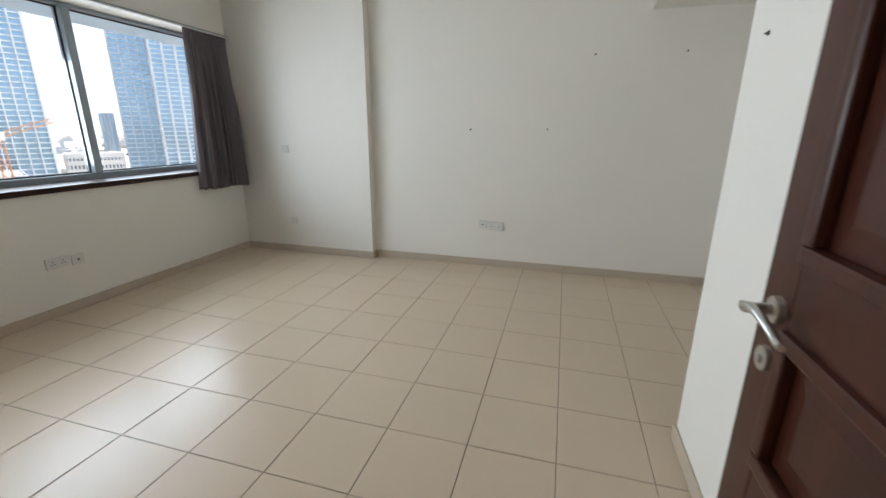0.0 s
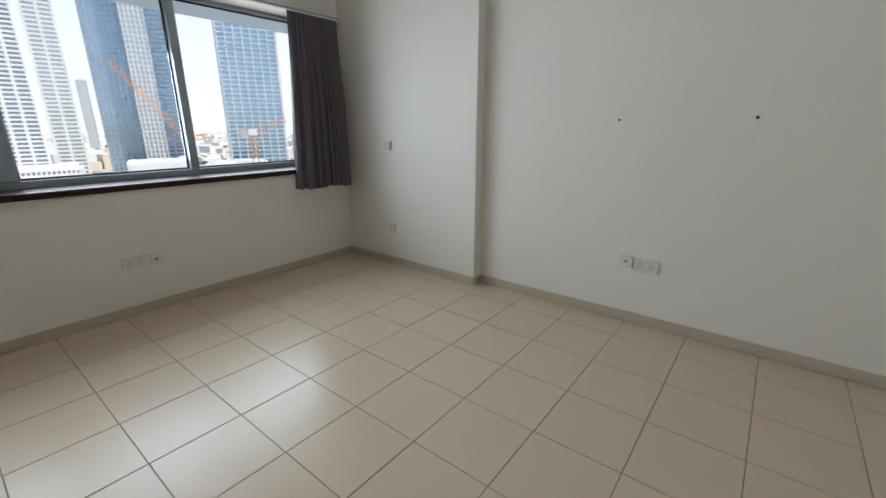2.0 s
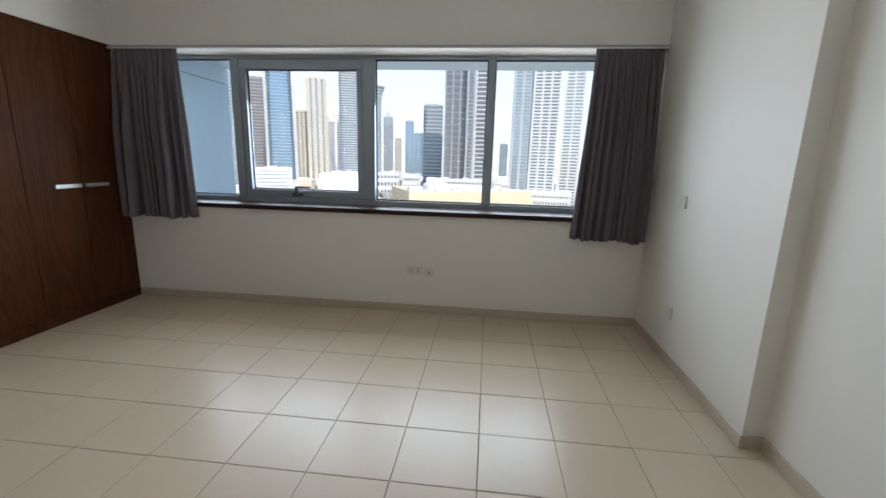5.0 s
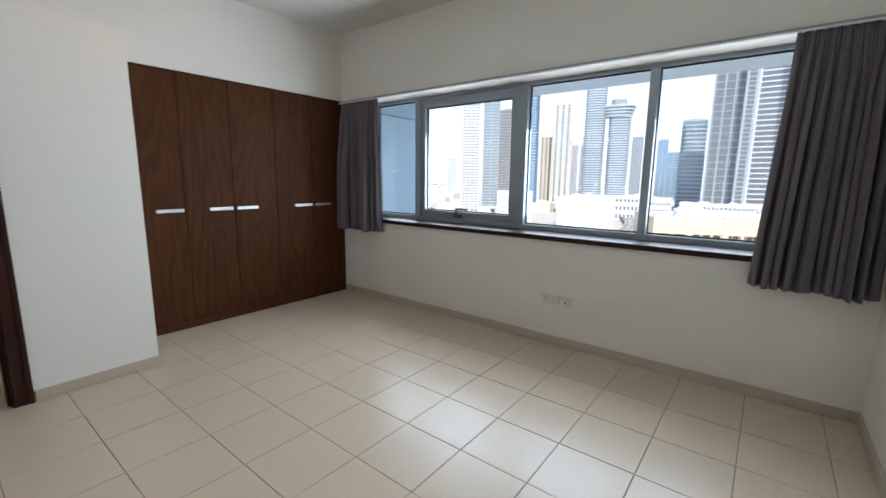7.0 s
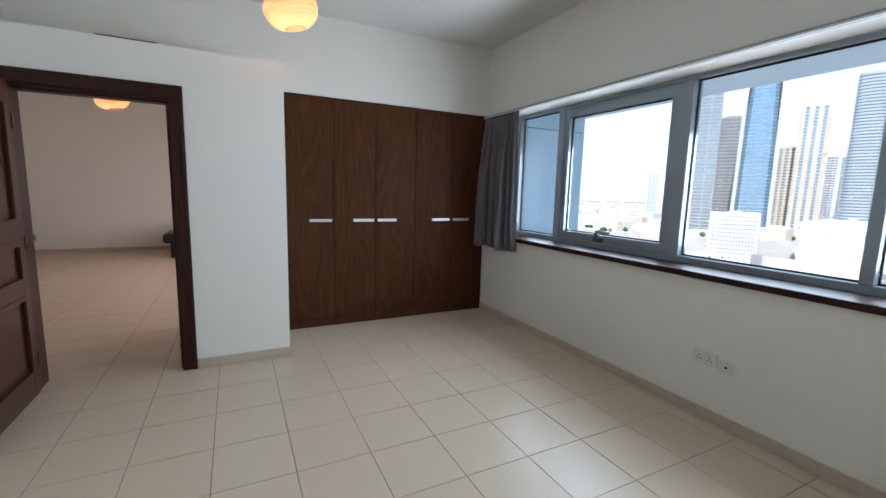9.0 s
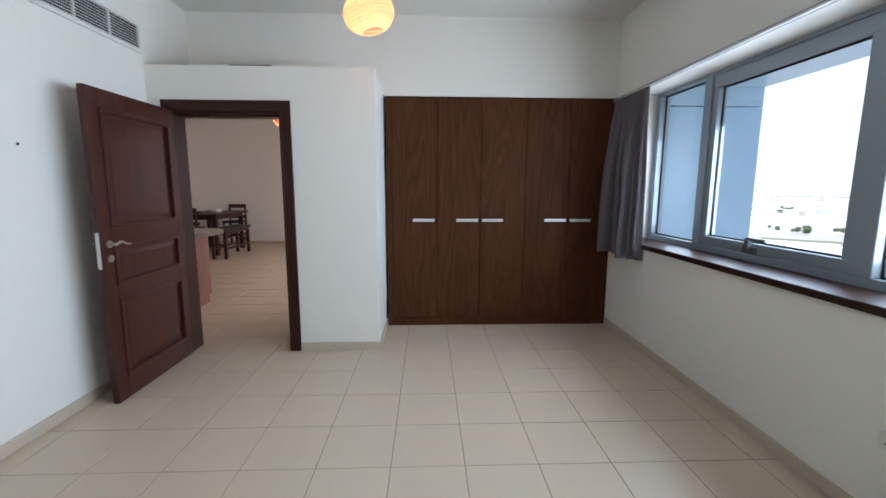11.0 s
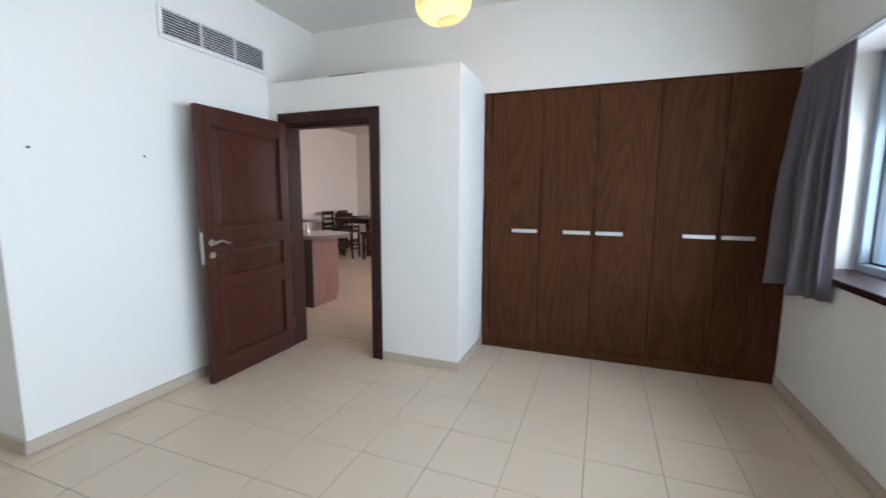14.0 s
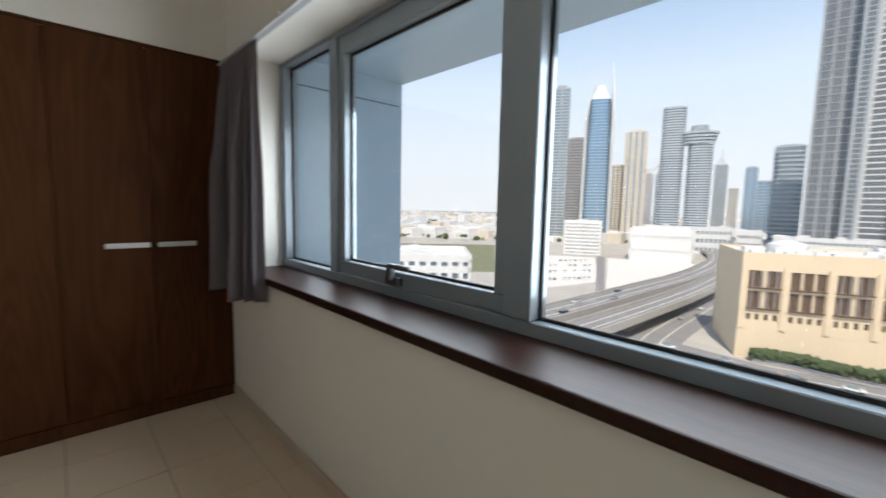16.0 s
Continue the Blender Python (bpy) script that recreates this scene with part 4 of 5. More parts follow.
def painted_haze_material():
    """Painted, glowing pale haze: white at the horizon, bluer above, thinning out into the sky."""
    m = bpy.data.materials.new("painted_haze_glow")
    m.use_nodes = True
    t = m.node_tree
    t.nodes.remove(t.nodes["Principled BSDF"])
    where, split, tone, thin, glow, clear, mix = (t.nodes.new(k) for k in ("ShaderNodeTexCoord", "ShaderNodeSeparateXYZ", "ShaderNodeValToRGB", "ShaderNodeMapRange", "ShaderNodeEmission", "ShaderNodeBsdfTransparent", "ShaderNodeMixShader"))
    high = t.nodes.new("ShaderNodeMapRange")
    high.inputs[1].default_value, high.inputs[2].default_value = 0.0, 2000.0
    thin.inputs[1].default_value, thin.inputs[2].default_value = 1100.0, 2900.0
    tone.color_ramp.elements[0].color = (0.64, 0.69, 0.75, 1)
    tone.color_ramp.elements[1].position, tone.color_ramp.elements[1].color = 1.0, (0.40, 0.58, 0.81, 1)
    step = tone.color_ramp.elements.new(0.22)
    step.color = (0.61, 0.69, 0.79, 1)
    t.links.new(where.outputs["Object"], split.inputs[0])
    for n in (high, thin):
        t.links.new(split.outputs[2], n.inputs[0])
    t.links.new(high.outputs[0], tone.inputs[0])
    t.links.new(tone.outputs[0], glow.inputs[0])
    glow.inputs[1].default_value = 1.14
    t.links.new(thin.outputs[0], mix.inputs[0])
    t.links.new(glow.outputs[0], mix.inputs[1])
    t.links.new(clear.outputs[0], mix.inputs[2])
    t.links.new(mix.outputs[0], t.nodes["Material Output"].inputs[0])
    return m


# Added ring that glows as haze and brightens the low sky
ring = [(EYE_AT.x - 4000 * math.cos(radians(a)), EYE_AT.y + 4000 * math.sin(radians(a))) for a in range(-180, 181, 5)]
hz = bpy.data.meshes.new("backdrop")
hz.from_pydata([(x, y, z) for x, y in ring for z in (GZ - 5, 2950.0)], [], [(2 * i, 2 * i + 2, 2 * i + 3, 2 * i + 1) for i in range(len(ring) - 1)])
hz.materials.append(painted_haze_material())
tagged(new("backdrop", hz), "glowing backdrop ring painted with pale haze", "backdrop", "", "structure")


def tower(label, angle, wide, far, high, glaze, clad, storeys, fins, deep=None, turn=None, base=0.0, crown="flat", category="tower", slab=0.35, fin=0.5):
    """A high-rise: glazed core, a slab at each storey, upright fins; wide in degrees."""
    at = bearing(angle, far)
    w = 2 * far * math.tan(radians(wide / 2))
    d = deep or w
    at += (at - EYE_AT).normalized() * d / 2
    at.z = GZ
    ob = thing("tower", label, category, at, (-angle if turn is None else turn), "city towers")
    h = high - GZ
    boxes_part("core", [((-d / 2, -w / 2, 0), (d / 2, w / 2, h))], glaze, ob)
    s = h / storeys
    o = 0.018 * w
    boxes_part("floor_slabs", [((-d / 2 - o, -w / 2 - o, k * s - s * slab / 2), (d / 2 + o, w / 2 + o, k * s + s * slab / 2)) for k in range(1, storeys)], clad, ob)
    fw = w / max(fins, 1) * fin / 2
    cols = []
    for k in range(fins + 1):
        y = -w / 2 + w * k / fins
        cols.append(((d / 2 + o * 0.5, y - fw / 2, 0), (d / 2 + 2.2 * o, y + fw / 2, h + 0.004 * h)))
    for k in range(fins + 1):
        x = -d / 2 + d * k / fins
        for sgn in (-1, 1):
            e0, e1 = sorted((sgn * (w / 2 + o * 0.5), sgn * (w / 2 + 2.2 * o)))
            cols.append(((x - fw / 2, e0, 0), (x + fw / 2, e1, h + 0.004 * h)))
    boxes_part("fins", cols, clad, ob)
    if crown == "flat":
        boxes_part("roof", [((-d * 0.5, -w * 0.5, h), (d * 0.5, w * 0.5, h + 2)), ((-d * 0.28, -w * 0.3, h + 2), (d * 0.28, w * 0.3, h + 0.03 * h))], clad, ob)
    elif crown == "spire":
        bm = bmesh.new()
        m = Matrix.Diagonal((d / w, 1, 1, 1))
        bmesh.ops.create_cone(bm, cap_ends=True, segments=4, radius1=w * 0.60, radius2=w * 0.07, depth=h * 0.13, matrix=Matrix.Translation((0, 0, h * 1.065)) @ m @ Matrix.Rotation(radians(45), 4, "Z"))
        rod(bm, (0, 0, h * 1.12), (0, 0, h * 1.22), w * 0.05, w * 0.01, 8)
        part("spire", bm, clad, ob)
    return ob


def el(degrees, far):
    return 1.5 + far * math.tan(radians(degrees))


def prism(bm, outline, z0, z1, scale0=1.0, scale1=1.0):
    """A closed upright block on a plan outline, growing or shrinking upwards."""
    low = [bm.verts.new((x * scale0, y * scale0, z0)) for x, y in outline]
    high = [bm.verts.new((x * scale1, y * scale1, z1)) for x, y in outline]
    bm.faces.new(low[::-1]), bm.faces.new(high)
    for k in range(len(outline)):
        j = (k + 1) % len(outline)
        bm.faces.new((low[k], low[j], high[j], high[k]))
    return bm


def oval(deep, wide, sides=20, power=0.7):
    """A rounded-off rectangle on plan."""
    out = []
    for k in range(sides):
        c, n = math.cos(2 * math.pi * (k + 0.5) / sides), math.sin(2 * math.pi * (k + 0.5) / sides)
        out.append((deep / 2 * math.copysign(abs(c) ** power, c), wide / 2 * math.copysign(abs(n) ** power, n)))
    return out


def shifted(outline, y):
    return [(px, py + y) for px, py in outline]


def spire_tower(angle, far):
    """Blue glass shaft between silver shells that close to an off-centre spike."""
    at = bearing(angle, far)
    ob = thing("tower", "tapering blue glass tower between silver shells that end in a spike", "tower", at, -angle, "city towers")
    w = 2 * far * math.tan(radians(1.75))
    d = w * 0.9
    h, tip = el(13.3, far) - GZ, el(17.5, far) - GZ
    plan = oval(d, w, 16, 0.75)
    bm = prism(bmesh.new(), plan, 0, h * 0.55, 1.0, 0.93)
    prism(bm, plan, h * 0.55, h, 0.93, 0.74)
    part("core", bm, BLUEWIN, ob)
    bm = bmesh.new()
    for k in range(1, 47):
        v = k / 47
        grow = 1.012 - 0.07 * v / 0.55 if v < 0.55 else 0.942 - 0.19 * (v - 0.55) / 0.45
        prism(bm, plan, h * v - 0.35, h * v + 0.35, grow, grow)
    part("floor_slabs", bm, GREYCLAD, ob)
    for side, top, lean in ((-1, el(15.6, far) - GZ, 0.55), (1, tip, 0.30)):
        bm = bmesh.new()
        rings = []
        for k in range(15):
            v = k / 14
            z = top * v
            out = 0.53 * w * (1 - 0.07 * min(1, v * 1.6)) - w * lean * max(0, v - 0.72) ** 1.5 * 3.2
            thick = w * 0.10 * (1 - 0.75 * max(0, v - 0.7) / 0.3)
            deep = d * 0.52 * (1 - 0.93 * max(0, v - 0.72) / 0.28)
            rings.append([bm.verts.new((px, side * py, z)) for px, py in ((-deep, out - thick), (deep, out - thick), (deep * 0.8, out), (-deep * 0.8, out))])
        for one, two in zip(rings, rings[1:]):
            for k in range(4):
                bm.faces.new((one[k], one[(k + 1) % 4], two[(k + 1) % 4], two[k]))
        bm.faces.new(rings[0][::-1]), bm.faces.new(rings[-1])
        part("shell", bm, PALECLAD, ob)
    bm = prism(bmesh.new(), plan, h, h * 1.10, 0.70, 0.22)
    part("crown", bm, PALECLAD, ob)


def twin_tower(angle, far):
    """Two rounded shafts of unequal height, joined near the top by a curved deck with a drum on it."""
    at = bearing(angle, far)
    ob = thing("tower", "grey banded twin tower joined near the top by a curved deck", "tower", at, -angle, "city towers")
    unit = far * math.tan(radians(1.0))
    for y, wide, top, storeys in ((-1.66 * unit, 2.45 * unit, el(11.7, far) - GZ, 56), (1.22 * unit, 2.55 * unit, el(7.6, far) - GZ, 42)):
        plan = shifted(oval(2.2 * unit, wide, 20, 0.6), y)
        core = shifted(oval(2.1 * unit, wide * 0.955, 20, 0.6), y)
        shaft = part("shaft", prism(bmesh.new(), core, 0, top), DARKWIN, ob)
        bm = bmesh.new()
        for k in range(1, storeys):
            prism(bm, plan, top * k / storeys - 0.85, top * k / storeys + 0.85)
        prism(bm, plan, top - 0.6, top + 1.6)
        part("floor_slabs", bm, MIDCLAD, shaft)
    z = el(7.7, far) - GZ
    bm = bmesh.new()
    for k in range(4):
        prism(bm, shifted(oval(2.5 * unit, (3.3 + 0.22 * k) * unit, 24, 0.8), 0.95 * unit), z + 3.6 * k, z + 3.6 * k + 1.9)
    part("deck", bm, MIDCLAD, ob)
    part("deck_glazing", prism(bmesh.new(), shifted(oval(2.3 * unit, 3.1 * unit, 24, 0.8), 0.95 * unit), z - 0.5, z + 12), DARKWIN, ob)
    bm = bmesh.new()
    for k in range(3):
        prism(bm, shifted(oval(1.9 * unit, (1.95 - 0.1 * k) * unit, 24, 1.0), 1.0 * unit), z + 13 + 2.6 * k, z + 14.7 + 2.6 * k)
    prism(bm, shifted(oval(1.7 * unit, 1.7 * unit, 24, 1.0), 1.0 * unit), z + 12, z + 19)
    part("roof_drum", bm, MIDCLAD, ob)


# towers, bearing by bearing
tower("white slab tower with narrow window bands", -34.4, 2.3, 620, el(12.2, 620), TEALWIN, PALECLAD, 46, 4, slab=0.5, fin=0.3)
tower("pale glass tower with a slanted top", -31.7, 2.0, 640, el(14.9, 640), TEALWIN, GREYCLAD, 50, 2, slab=0.3, fin=0.25)
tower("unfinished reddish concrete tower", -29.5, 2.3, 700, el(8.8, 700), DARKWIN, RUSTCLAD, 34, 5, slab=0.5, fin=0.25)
spire_tower(-27.0, 640)
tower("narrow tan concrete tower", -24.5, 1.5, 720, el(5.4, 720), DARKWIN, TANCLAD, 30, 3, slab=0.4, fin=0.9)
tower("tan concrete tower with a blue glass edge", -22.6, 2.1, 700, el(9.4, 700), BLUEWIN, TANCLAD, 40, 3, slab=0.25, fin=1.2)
tower("small blue glass tower", -20.9, 0.9, 900, el(4.4, 900), BLUEWIN, PALECLAD, 30, 3)
tower("thin tower with a spire", -19.9, 0.6, 1000, el(4.3, 1000), TEALWIN, GREYCLAD, 34, 3, crown="spire")
twin_tower(-17.0, 560)
tower("grey glass tower in the distance", -13.6, 1.2, 900, el(5.3, 900), TEALWIN, GREYCLAD, 40, 4, crown="spire")
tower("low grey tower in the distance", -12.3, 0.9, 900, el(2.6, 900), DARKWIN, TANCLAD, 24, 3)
tower("blue glass office tower", -10.8, 1.1, 800, el(4.8, 800), BLUEWIN, GREYCLAD, 34, 2, slab=0.15, fin=0.3)
tower("broad blue office block", -9.6, 1.5, 810, el(3.3, 810), BLUEWIN, GREYCLAD, 20, 2, slab=0.2, fin=0.2)
tower("grey tower with dark banded windows", -7.7, 2.4, 600, el(6.9, 600), DARKWIN, MIDCLAD, 24, 1, slab=0.38, fin=0.05)
tower("tall dark grey tower with upright ribs", -4.7, 2.9, 470, el(27, 470), SMOKEWIN, GREYCLAD, 44, 3, slab=0.10, fin=0.40)
tower("pale edge of the tall tower", -2.8, 0.9, 462, el(27, 462), SMOKEWIN, MIDCLAD, 72, 1, slab=0.15, fin=0.6)
tower("tall tower with a ladder of white balconies", -0.9, 2.4, 465, el(26, 465), SMOKEWIN, PALECLAD, 60, 1, slab=0.24, fin=0.12)
tower("distant blue tower between the white ones", 1.8, 1.0, 900, el(2.2, 900), BLUEWIN, GREYCLAD, 30, 3)
tower("tall grey residential tower with upright ribs", 3.9, 2.2, 430, el(22, 430), TEALWIN, MIDCLAD, 70, 2, slab=0.2, fin=0.6)
tower("tall white residential tower with balconies", 6.9, 3.2, 428, el(21, 428), DARKWIN, PALECLAD, 70, 3, slab=0.42, fin=0.45)
tower("slim white residential tower", 10.3, 2.2, 450, el(18, 450), TEALWIN, PALECLAD, 62, 2, slab=0.42, fin=0.4)
tower("pale slim tower in the distance", 12.4, 0.9, 900, el(4.4, 900), TEALWIN, PALECLAD, 36, 3)
tower("dark blue glass tower with upright ribs", 15.0, 3.2, 470, el(21, 470), BLUEWIN, GREYCLAD, 56, 7, slab=0.12, fin=0.4)
tower("pale ribbed glass tower", 17.6, 2.0, 455, el(22, 455), TEALWIN, PALECLAD, 60, 5, slab=0.14, fin=0.6)
tower("blue glass tower with balconies", 19.8, 2.4, 480, el(20, 480), BLUEWIN, PALECLAD, 60, 3, slab=0.3, fin=0.3)
tower("broad blue glass tower with white ribs", 28.2, 6.2, 420, el(25, 420), BLUEWIN, PALECLAD, 66, 7, slab=0.2, fin=0.25)
tower("small blue tower in the distance", 36.2, 1.2, 850, el(1.5, 850), BLUEWIN, GREYCLAD, 24, 3)
tower("blue glass tower with white floor lines", 39.0, 3.2, 430, el(22, 430), BLUEWIN, PALECLAD, 62, 4, slab=0.26, fin=0.25)
tower("broad blue glass tower with striped edges", 42.6, 3.6, 420, el(21, 420), BLUEWIN, PALECLAD, 60, 3, slab=0.22, fin=0.4)
tower("pale hotel block in the distance", -36.9, 1.1, 900, el(2.7, 900), TEALWIN, PALECLAD, 22, 4)


def low_block(label, angle, wide, far, top, storeys, wall_mat, glaze, bays, deep, turn=None, z0=GZ):
    """A low building: walls with recessed window bands cut by piers, and a parapet."""
    at = bearing(angle, far)
    w = 2 * far * math.tan(radians(wide / 2))
    at += (at - EYE_AT).normalized() * deep / 2
    ob = thing("building", label, "building", (at.x, at.y, z0), -angle if turn is None else turn, "low city buildings")
    h = top - z0
    s = h / storeys
    o = 0.8
    boxes_part("glazing", [((-deep / 2 + o, -w / 2 + o, 0), (deep / 2 - o, w / 2 - o, h - 0.4))], glaze, ob)
    bands = [((-deep / 2, -w / 2, k * s - (0 if k == 0 else s * 0.24)), (deep / 2, w / 2, k * s + s * 0.30)) for k in range(storeys)]
    bands.append(((-deep / 2, -w / 2, h - s * 0.35), (deep / 2, w / 2, h)))
    boxes_part("walls", bands, wall_mat, ob)
    piers = []
    for k in range(bays + 1):
        y = -w / 2 + w * k / bays
        hw = w / bays * 0.22
        piers.append(((deep / 2 - 1.6, max(-w / 2, y - hw), 0), (deep / 2 - 0.02, min(w / 2, y + hw), h - 0.5)))
    n = max(2, round(bays * deep / w))
    for k in range(n + 1):
        x = -deep / 2 + deep * k / n
        hw = deep / n * 0.22
        for sgn in (-1, 1):
            e0, e1 = sorted((sgn * (w / 2 - 1.6), sgn * (w / 2 - 0.02)))
            piers.append(((max(-deep / 2, x - hw), e0, 0), (min(deep / 2, x + hw), e1, h - 0.5)))
    boxes_part("piers", piers, wall_mat, ob)
    rnd = random.Random(int(abs(angle) * 10) + 1)
    plant = []
    for _ in range(9):
        x, y, q = rnd.uniform(-deep * 0.4, deep * 0.35), rnd.uniform(-w * 0.42, w * 0.4), rnd.uniform(1.5, 5)
        plant.append(((x, y, h), (x + q, y + q * 1.4, h + rnd.uniform(1, 3.2))))
    boxes_part("roof_plant", plant, PALECLAD, ob)
    boxes_part("parapet", [((-deep / 2, -w / 2, h), (-deep / 2 + 0.5, w / 2, h + 1.2)), ((deep / 2 - 0.5, -w / 2, h), (deep / 2, w / 2, h + 1.2)),
        ((-deep / 2 + 0.5, -w / 2, h), (deep / 2 - 0.5, -w / 2 + 0.5, h + 1.2)), ((-deep / 2 + 0.5, w / 2 - 0.5, h), (deep / 2 - 0.5, w / 2, h + 1.2))], wall_mat, ob)
    return ob


low_block("white apartment block of many storeys", -28.3, 4.7, 450, el(-1.7, 450), 9, WHITEWALL, DARKWIN, 16, 30)
low_block("big white windowless store with a ribbed band", -19.2, 7.0, 425, el(-2.4, 425), 2, WHITEWALL, PALECLAD, 20, 55)
low_block("low grey office block with a planted roof", -48.6, 12.0, 190, el(-7.0, 190), 4, PALECLAD, DARKWIN, 8, 44)
low_block("low white block far off", -10.5, 2.6, 520, el(-2.2, 520), 3, WHITEWALL, DARKWIN, 12, 40)
low_block("long white podium in front of the white towers", 6.5, 9.0, 400, el(-4.0, 400), 3, WHITEWALL, DARKWIN, 24, 26)
low_block("pale podium below the blue towers", 17.5, 6.0, 330, el(-4.1, 330), 2, PALECLAD, DARKWIN, 10, 40)
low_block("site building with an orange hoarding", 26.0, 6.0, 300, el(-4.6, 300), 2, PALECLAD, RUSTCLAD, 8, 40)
low_block("low white block behind the water", 34.5, 5.0, 520, el(-2.6, 520), 3, WHITEWALL, DARKWIN, 16, 40)
low_block("pale podium of the twin tower", -16.5, 9.0, 540, el(-1.9, 540), 3, PALECLAD, DARKWIN, 20, 30)
low_block("pale podium under the tall grey tower", -4.0, 9.0, 455, el(-2.6, 455), 4, PALECLAD, DARKWIN, 22, 30)

# far low city, more roofs than one could count
rnd = random.Random(11)
roofs = []
for _ in range(1500):
    a, far = rnd.uniform(-60, 50), 620 + 2400 * rnd.random() ** 1.6
    p = bearing(a, far)
    w, d, h = rnd.uniform(10, 38), rnd.uniform(10, 38), rnd.uniform(4, 17) * (1.6 if rnd.random() < 0.08 else 1)
    roofs.append(((p.x - d / 2, p.y - w / 2, GZ), (p.x + d / 2, p.y + w / 2, GZ + h)))
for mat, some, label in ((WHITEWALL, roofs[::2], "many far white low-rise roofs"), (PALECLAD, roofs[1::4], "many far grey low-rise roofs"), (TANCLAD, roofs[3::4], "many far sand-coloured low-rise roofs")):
    ob = boxes_part("far_roofs", some, mat)
    tagged(ob, label, "buildings", "", "stuff")
for name, lo, hi in (("left", -56, -36), ("right", -35, 46)):
    bm = bmesh.new()
    rnd = random.Random(len(name))
    for _ in range(170):
        p = bearing(rnd.uniform(lo, hi), rnd.uniform(560, 1300))
        for _ in range(3):
            q = p + Vector((rnd.uniform(-4, 4), rnd.uniform(-4, 4), rnd.uniform(2, 6)))
            bmesh.ops.create_icosphere(bm, subdivisions=1, radius=rnd.uniform(1.6, 3.6), matrix=Matrix.Translation(q) @ Matrix.Rotation(rnd.uniform(0, 3), 4, "Z") @ Matrix.Diagonal((1, rnd.uniform(0.7, 1.2), rnd.uniform(0.6, 1), 1)))
    tagged(part("far_trees", bm, LEAF), "far dusty green trees between the buildings", "trees", "", "stuff")


# ---- tan building across the road ----
def tan_building():
    """Walls with recessed brown windows, built bay by bay."""
    p, q = bearing(-10.9, 164), bearing(2.0, 178)
    way = math.degrees(math.atan2(q.y - p.y, q.x - p.x))
    ob = thing("tan_building", "sand-coloured building with recessed brown windows and rooftop plant", "building", p, way)
    long, deep, h = (q - p).length + 14, 34, el(-4.7, 164) - GZ
    boxes_part("walls", [((0, 0.9, 0), (long, deep, h))], TANWALL, ob)
    bay = long / 5
    skin, glass, ledges, slats = [], [], [], []
    skin.append(((0, 0, 0), (long, 0.9, h * 0.30)))
    skin.append(((0, 0, h * 0.90), (long, 0.9, h)))
    for k in range(6):
        x = min(long - 1.6, k * bay)
        skin.append(((x, -0.5, h * 0.30), (x + 1.6, 0.9, h * 0.90)))
    for k in range(5):
        x0, x1 = k * bay + 1.6, min(long - 1.6, (k + 1) * bay)
        wide = x1 - x0
        for i, (a, b) in enumerate(((0.38, 0.44), (0.50, 0.66), (0.70, 0.86))):
            n = (3 if k % 2 else 2) if i else 4
            for j in range(n):
                u0 = x0 + wide * (j + 0.10) / n
                u1 = x0 + wide * (j + 0.90) / n
                if i == 0:
                    u0, u1 = u0 + 0.2 * (u1 - u0), u1 - 0.2 * (u1 - u0)
                glass.append(((u0, 0.55, h * a), (u1, 0.88, h * b)))
            edges = [x0] + [v for j in range(n) for v in (x0 + wide * (j + (0.10 if i else 0.26)) / n, x0 + wide * (j + (0.90 if i else 0.74)) / n)] + [x1]
            for e0, e1 in zip(edges[::2], edges[1::2]):
                skin.append(((e0, 0, h * a), (e1, 0.9, h * b)))
            if i:
                ledges.append(((x0 + 0.3, -0.7, h * a - 0.5), (x1 - 0.3, 0.3, h * a)))
                if k % 2 == 0:
                    for j in range(4):
                        slats.append(((x0 + wide * (0.14 + 0.22 * j), -0.4, h * a), (x0 + wide * (0.17 + 0.22 * j), 0.2, h * b)))
        for a, b in ((0.30, 0.38), (0.44, 0.50), (0.66, 0.70), (0.86, 0.90)):
            skin.append(((x0, 0.02, h * a), (x1, 0.9, h * b)))
    boxes_part("roof", [((0.6, 0.6, h), (long - 0.2, deep - 0.6, h + 0.25))], PALECLAD, ob)
    boxes_part("facade", skin, TANWALL, ob)
    boxes_part("windows", glass, BROWNWIN, ob)
    boxes_part("ledges", ledges, BROWNWIN, ob)
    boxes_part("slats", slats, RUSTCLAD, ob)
    rnd = random.Random(4)
    plant = []
    for _ in range(26):
        x, y, s = rnd.uniform(2, long - 6), rnd.uniform(4, deep - 6), rnd.uniform(1.2, 4)
        plant.append(((x, y, h), (x + s, y + s, h + rnd.uniform(0.8, 2.4))))
    boxes_part("roof_plant", plant, PALECLAD, ob)
    boxes_part("parapet", [((0, 0, h), (long, 0.5, h + 1)), ((0, deep - 0.5, h), (long, deep, h + 1)), ((0, 0.5, h), (0.5, deep - 0.5, h + 1))], TANWALL, ob)
    bm = bmesh.new()
    rod(bm, (long * 0.28, 14, h), (long * 0.28, 14, h + 3.2), 5.5, 5.5, 28)
    rod(bm, (long * 0.28, 14, h + 3.2), (long * 0.28, 14, h + 4.4), 5.5, 2.0, 28)
    part("roof_drum", bm, PALECLAD, ob, "round grey rooftop drum")


tan_building()


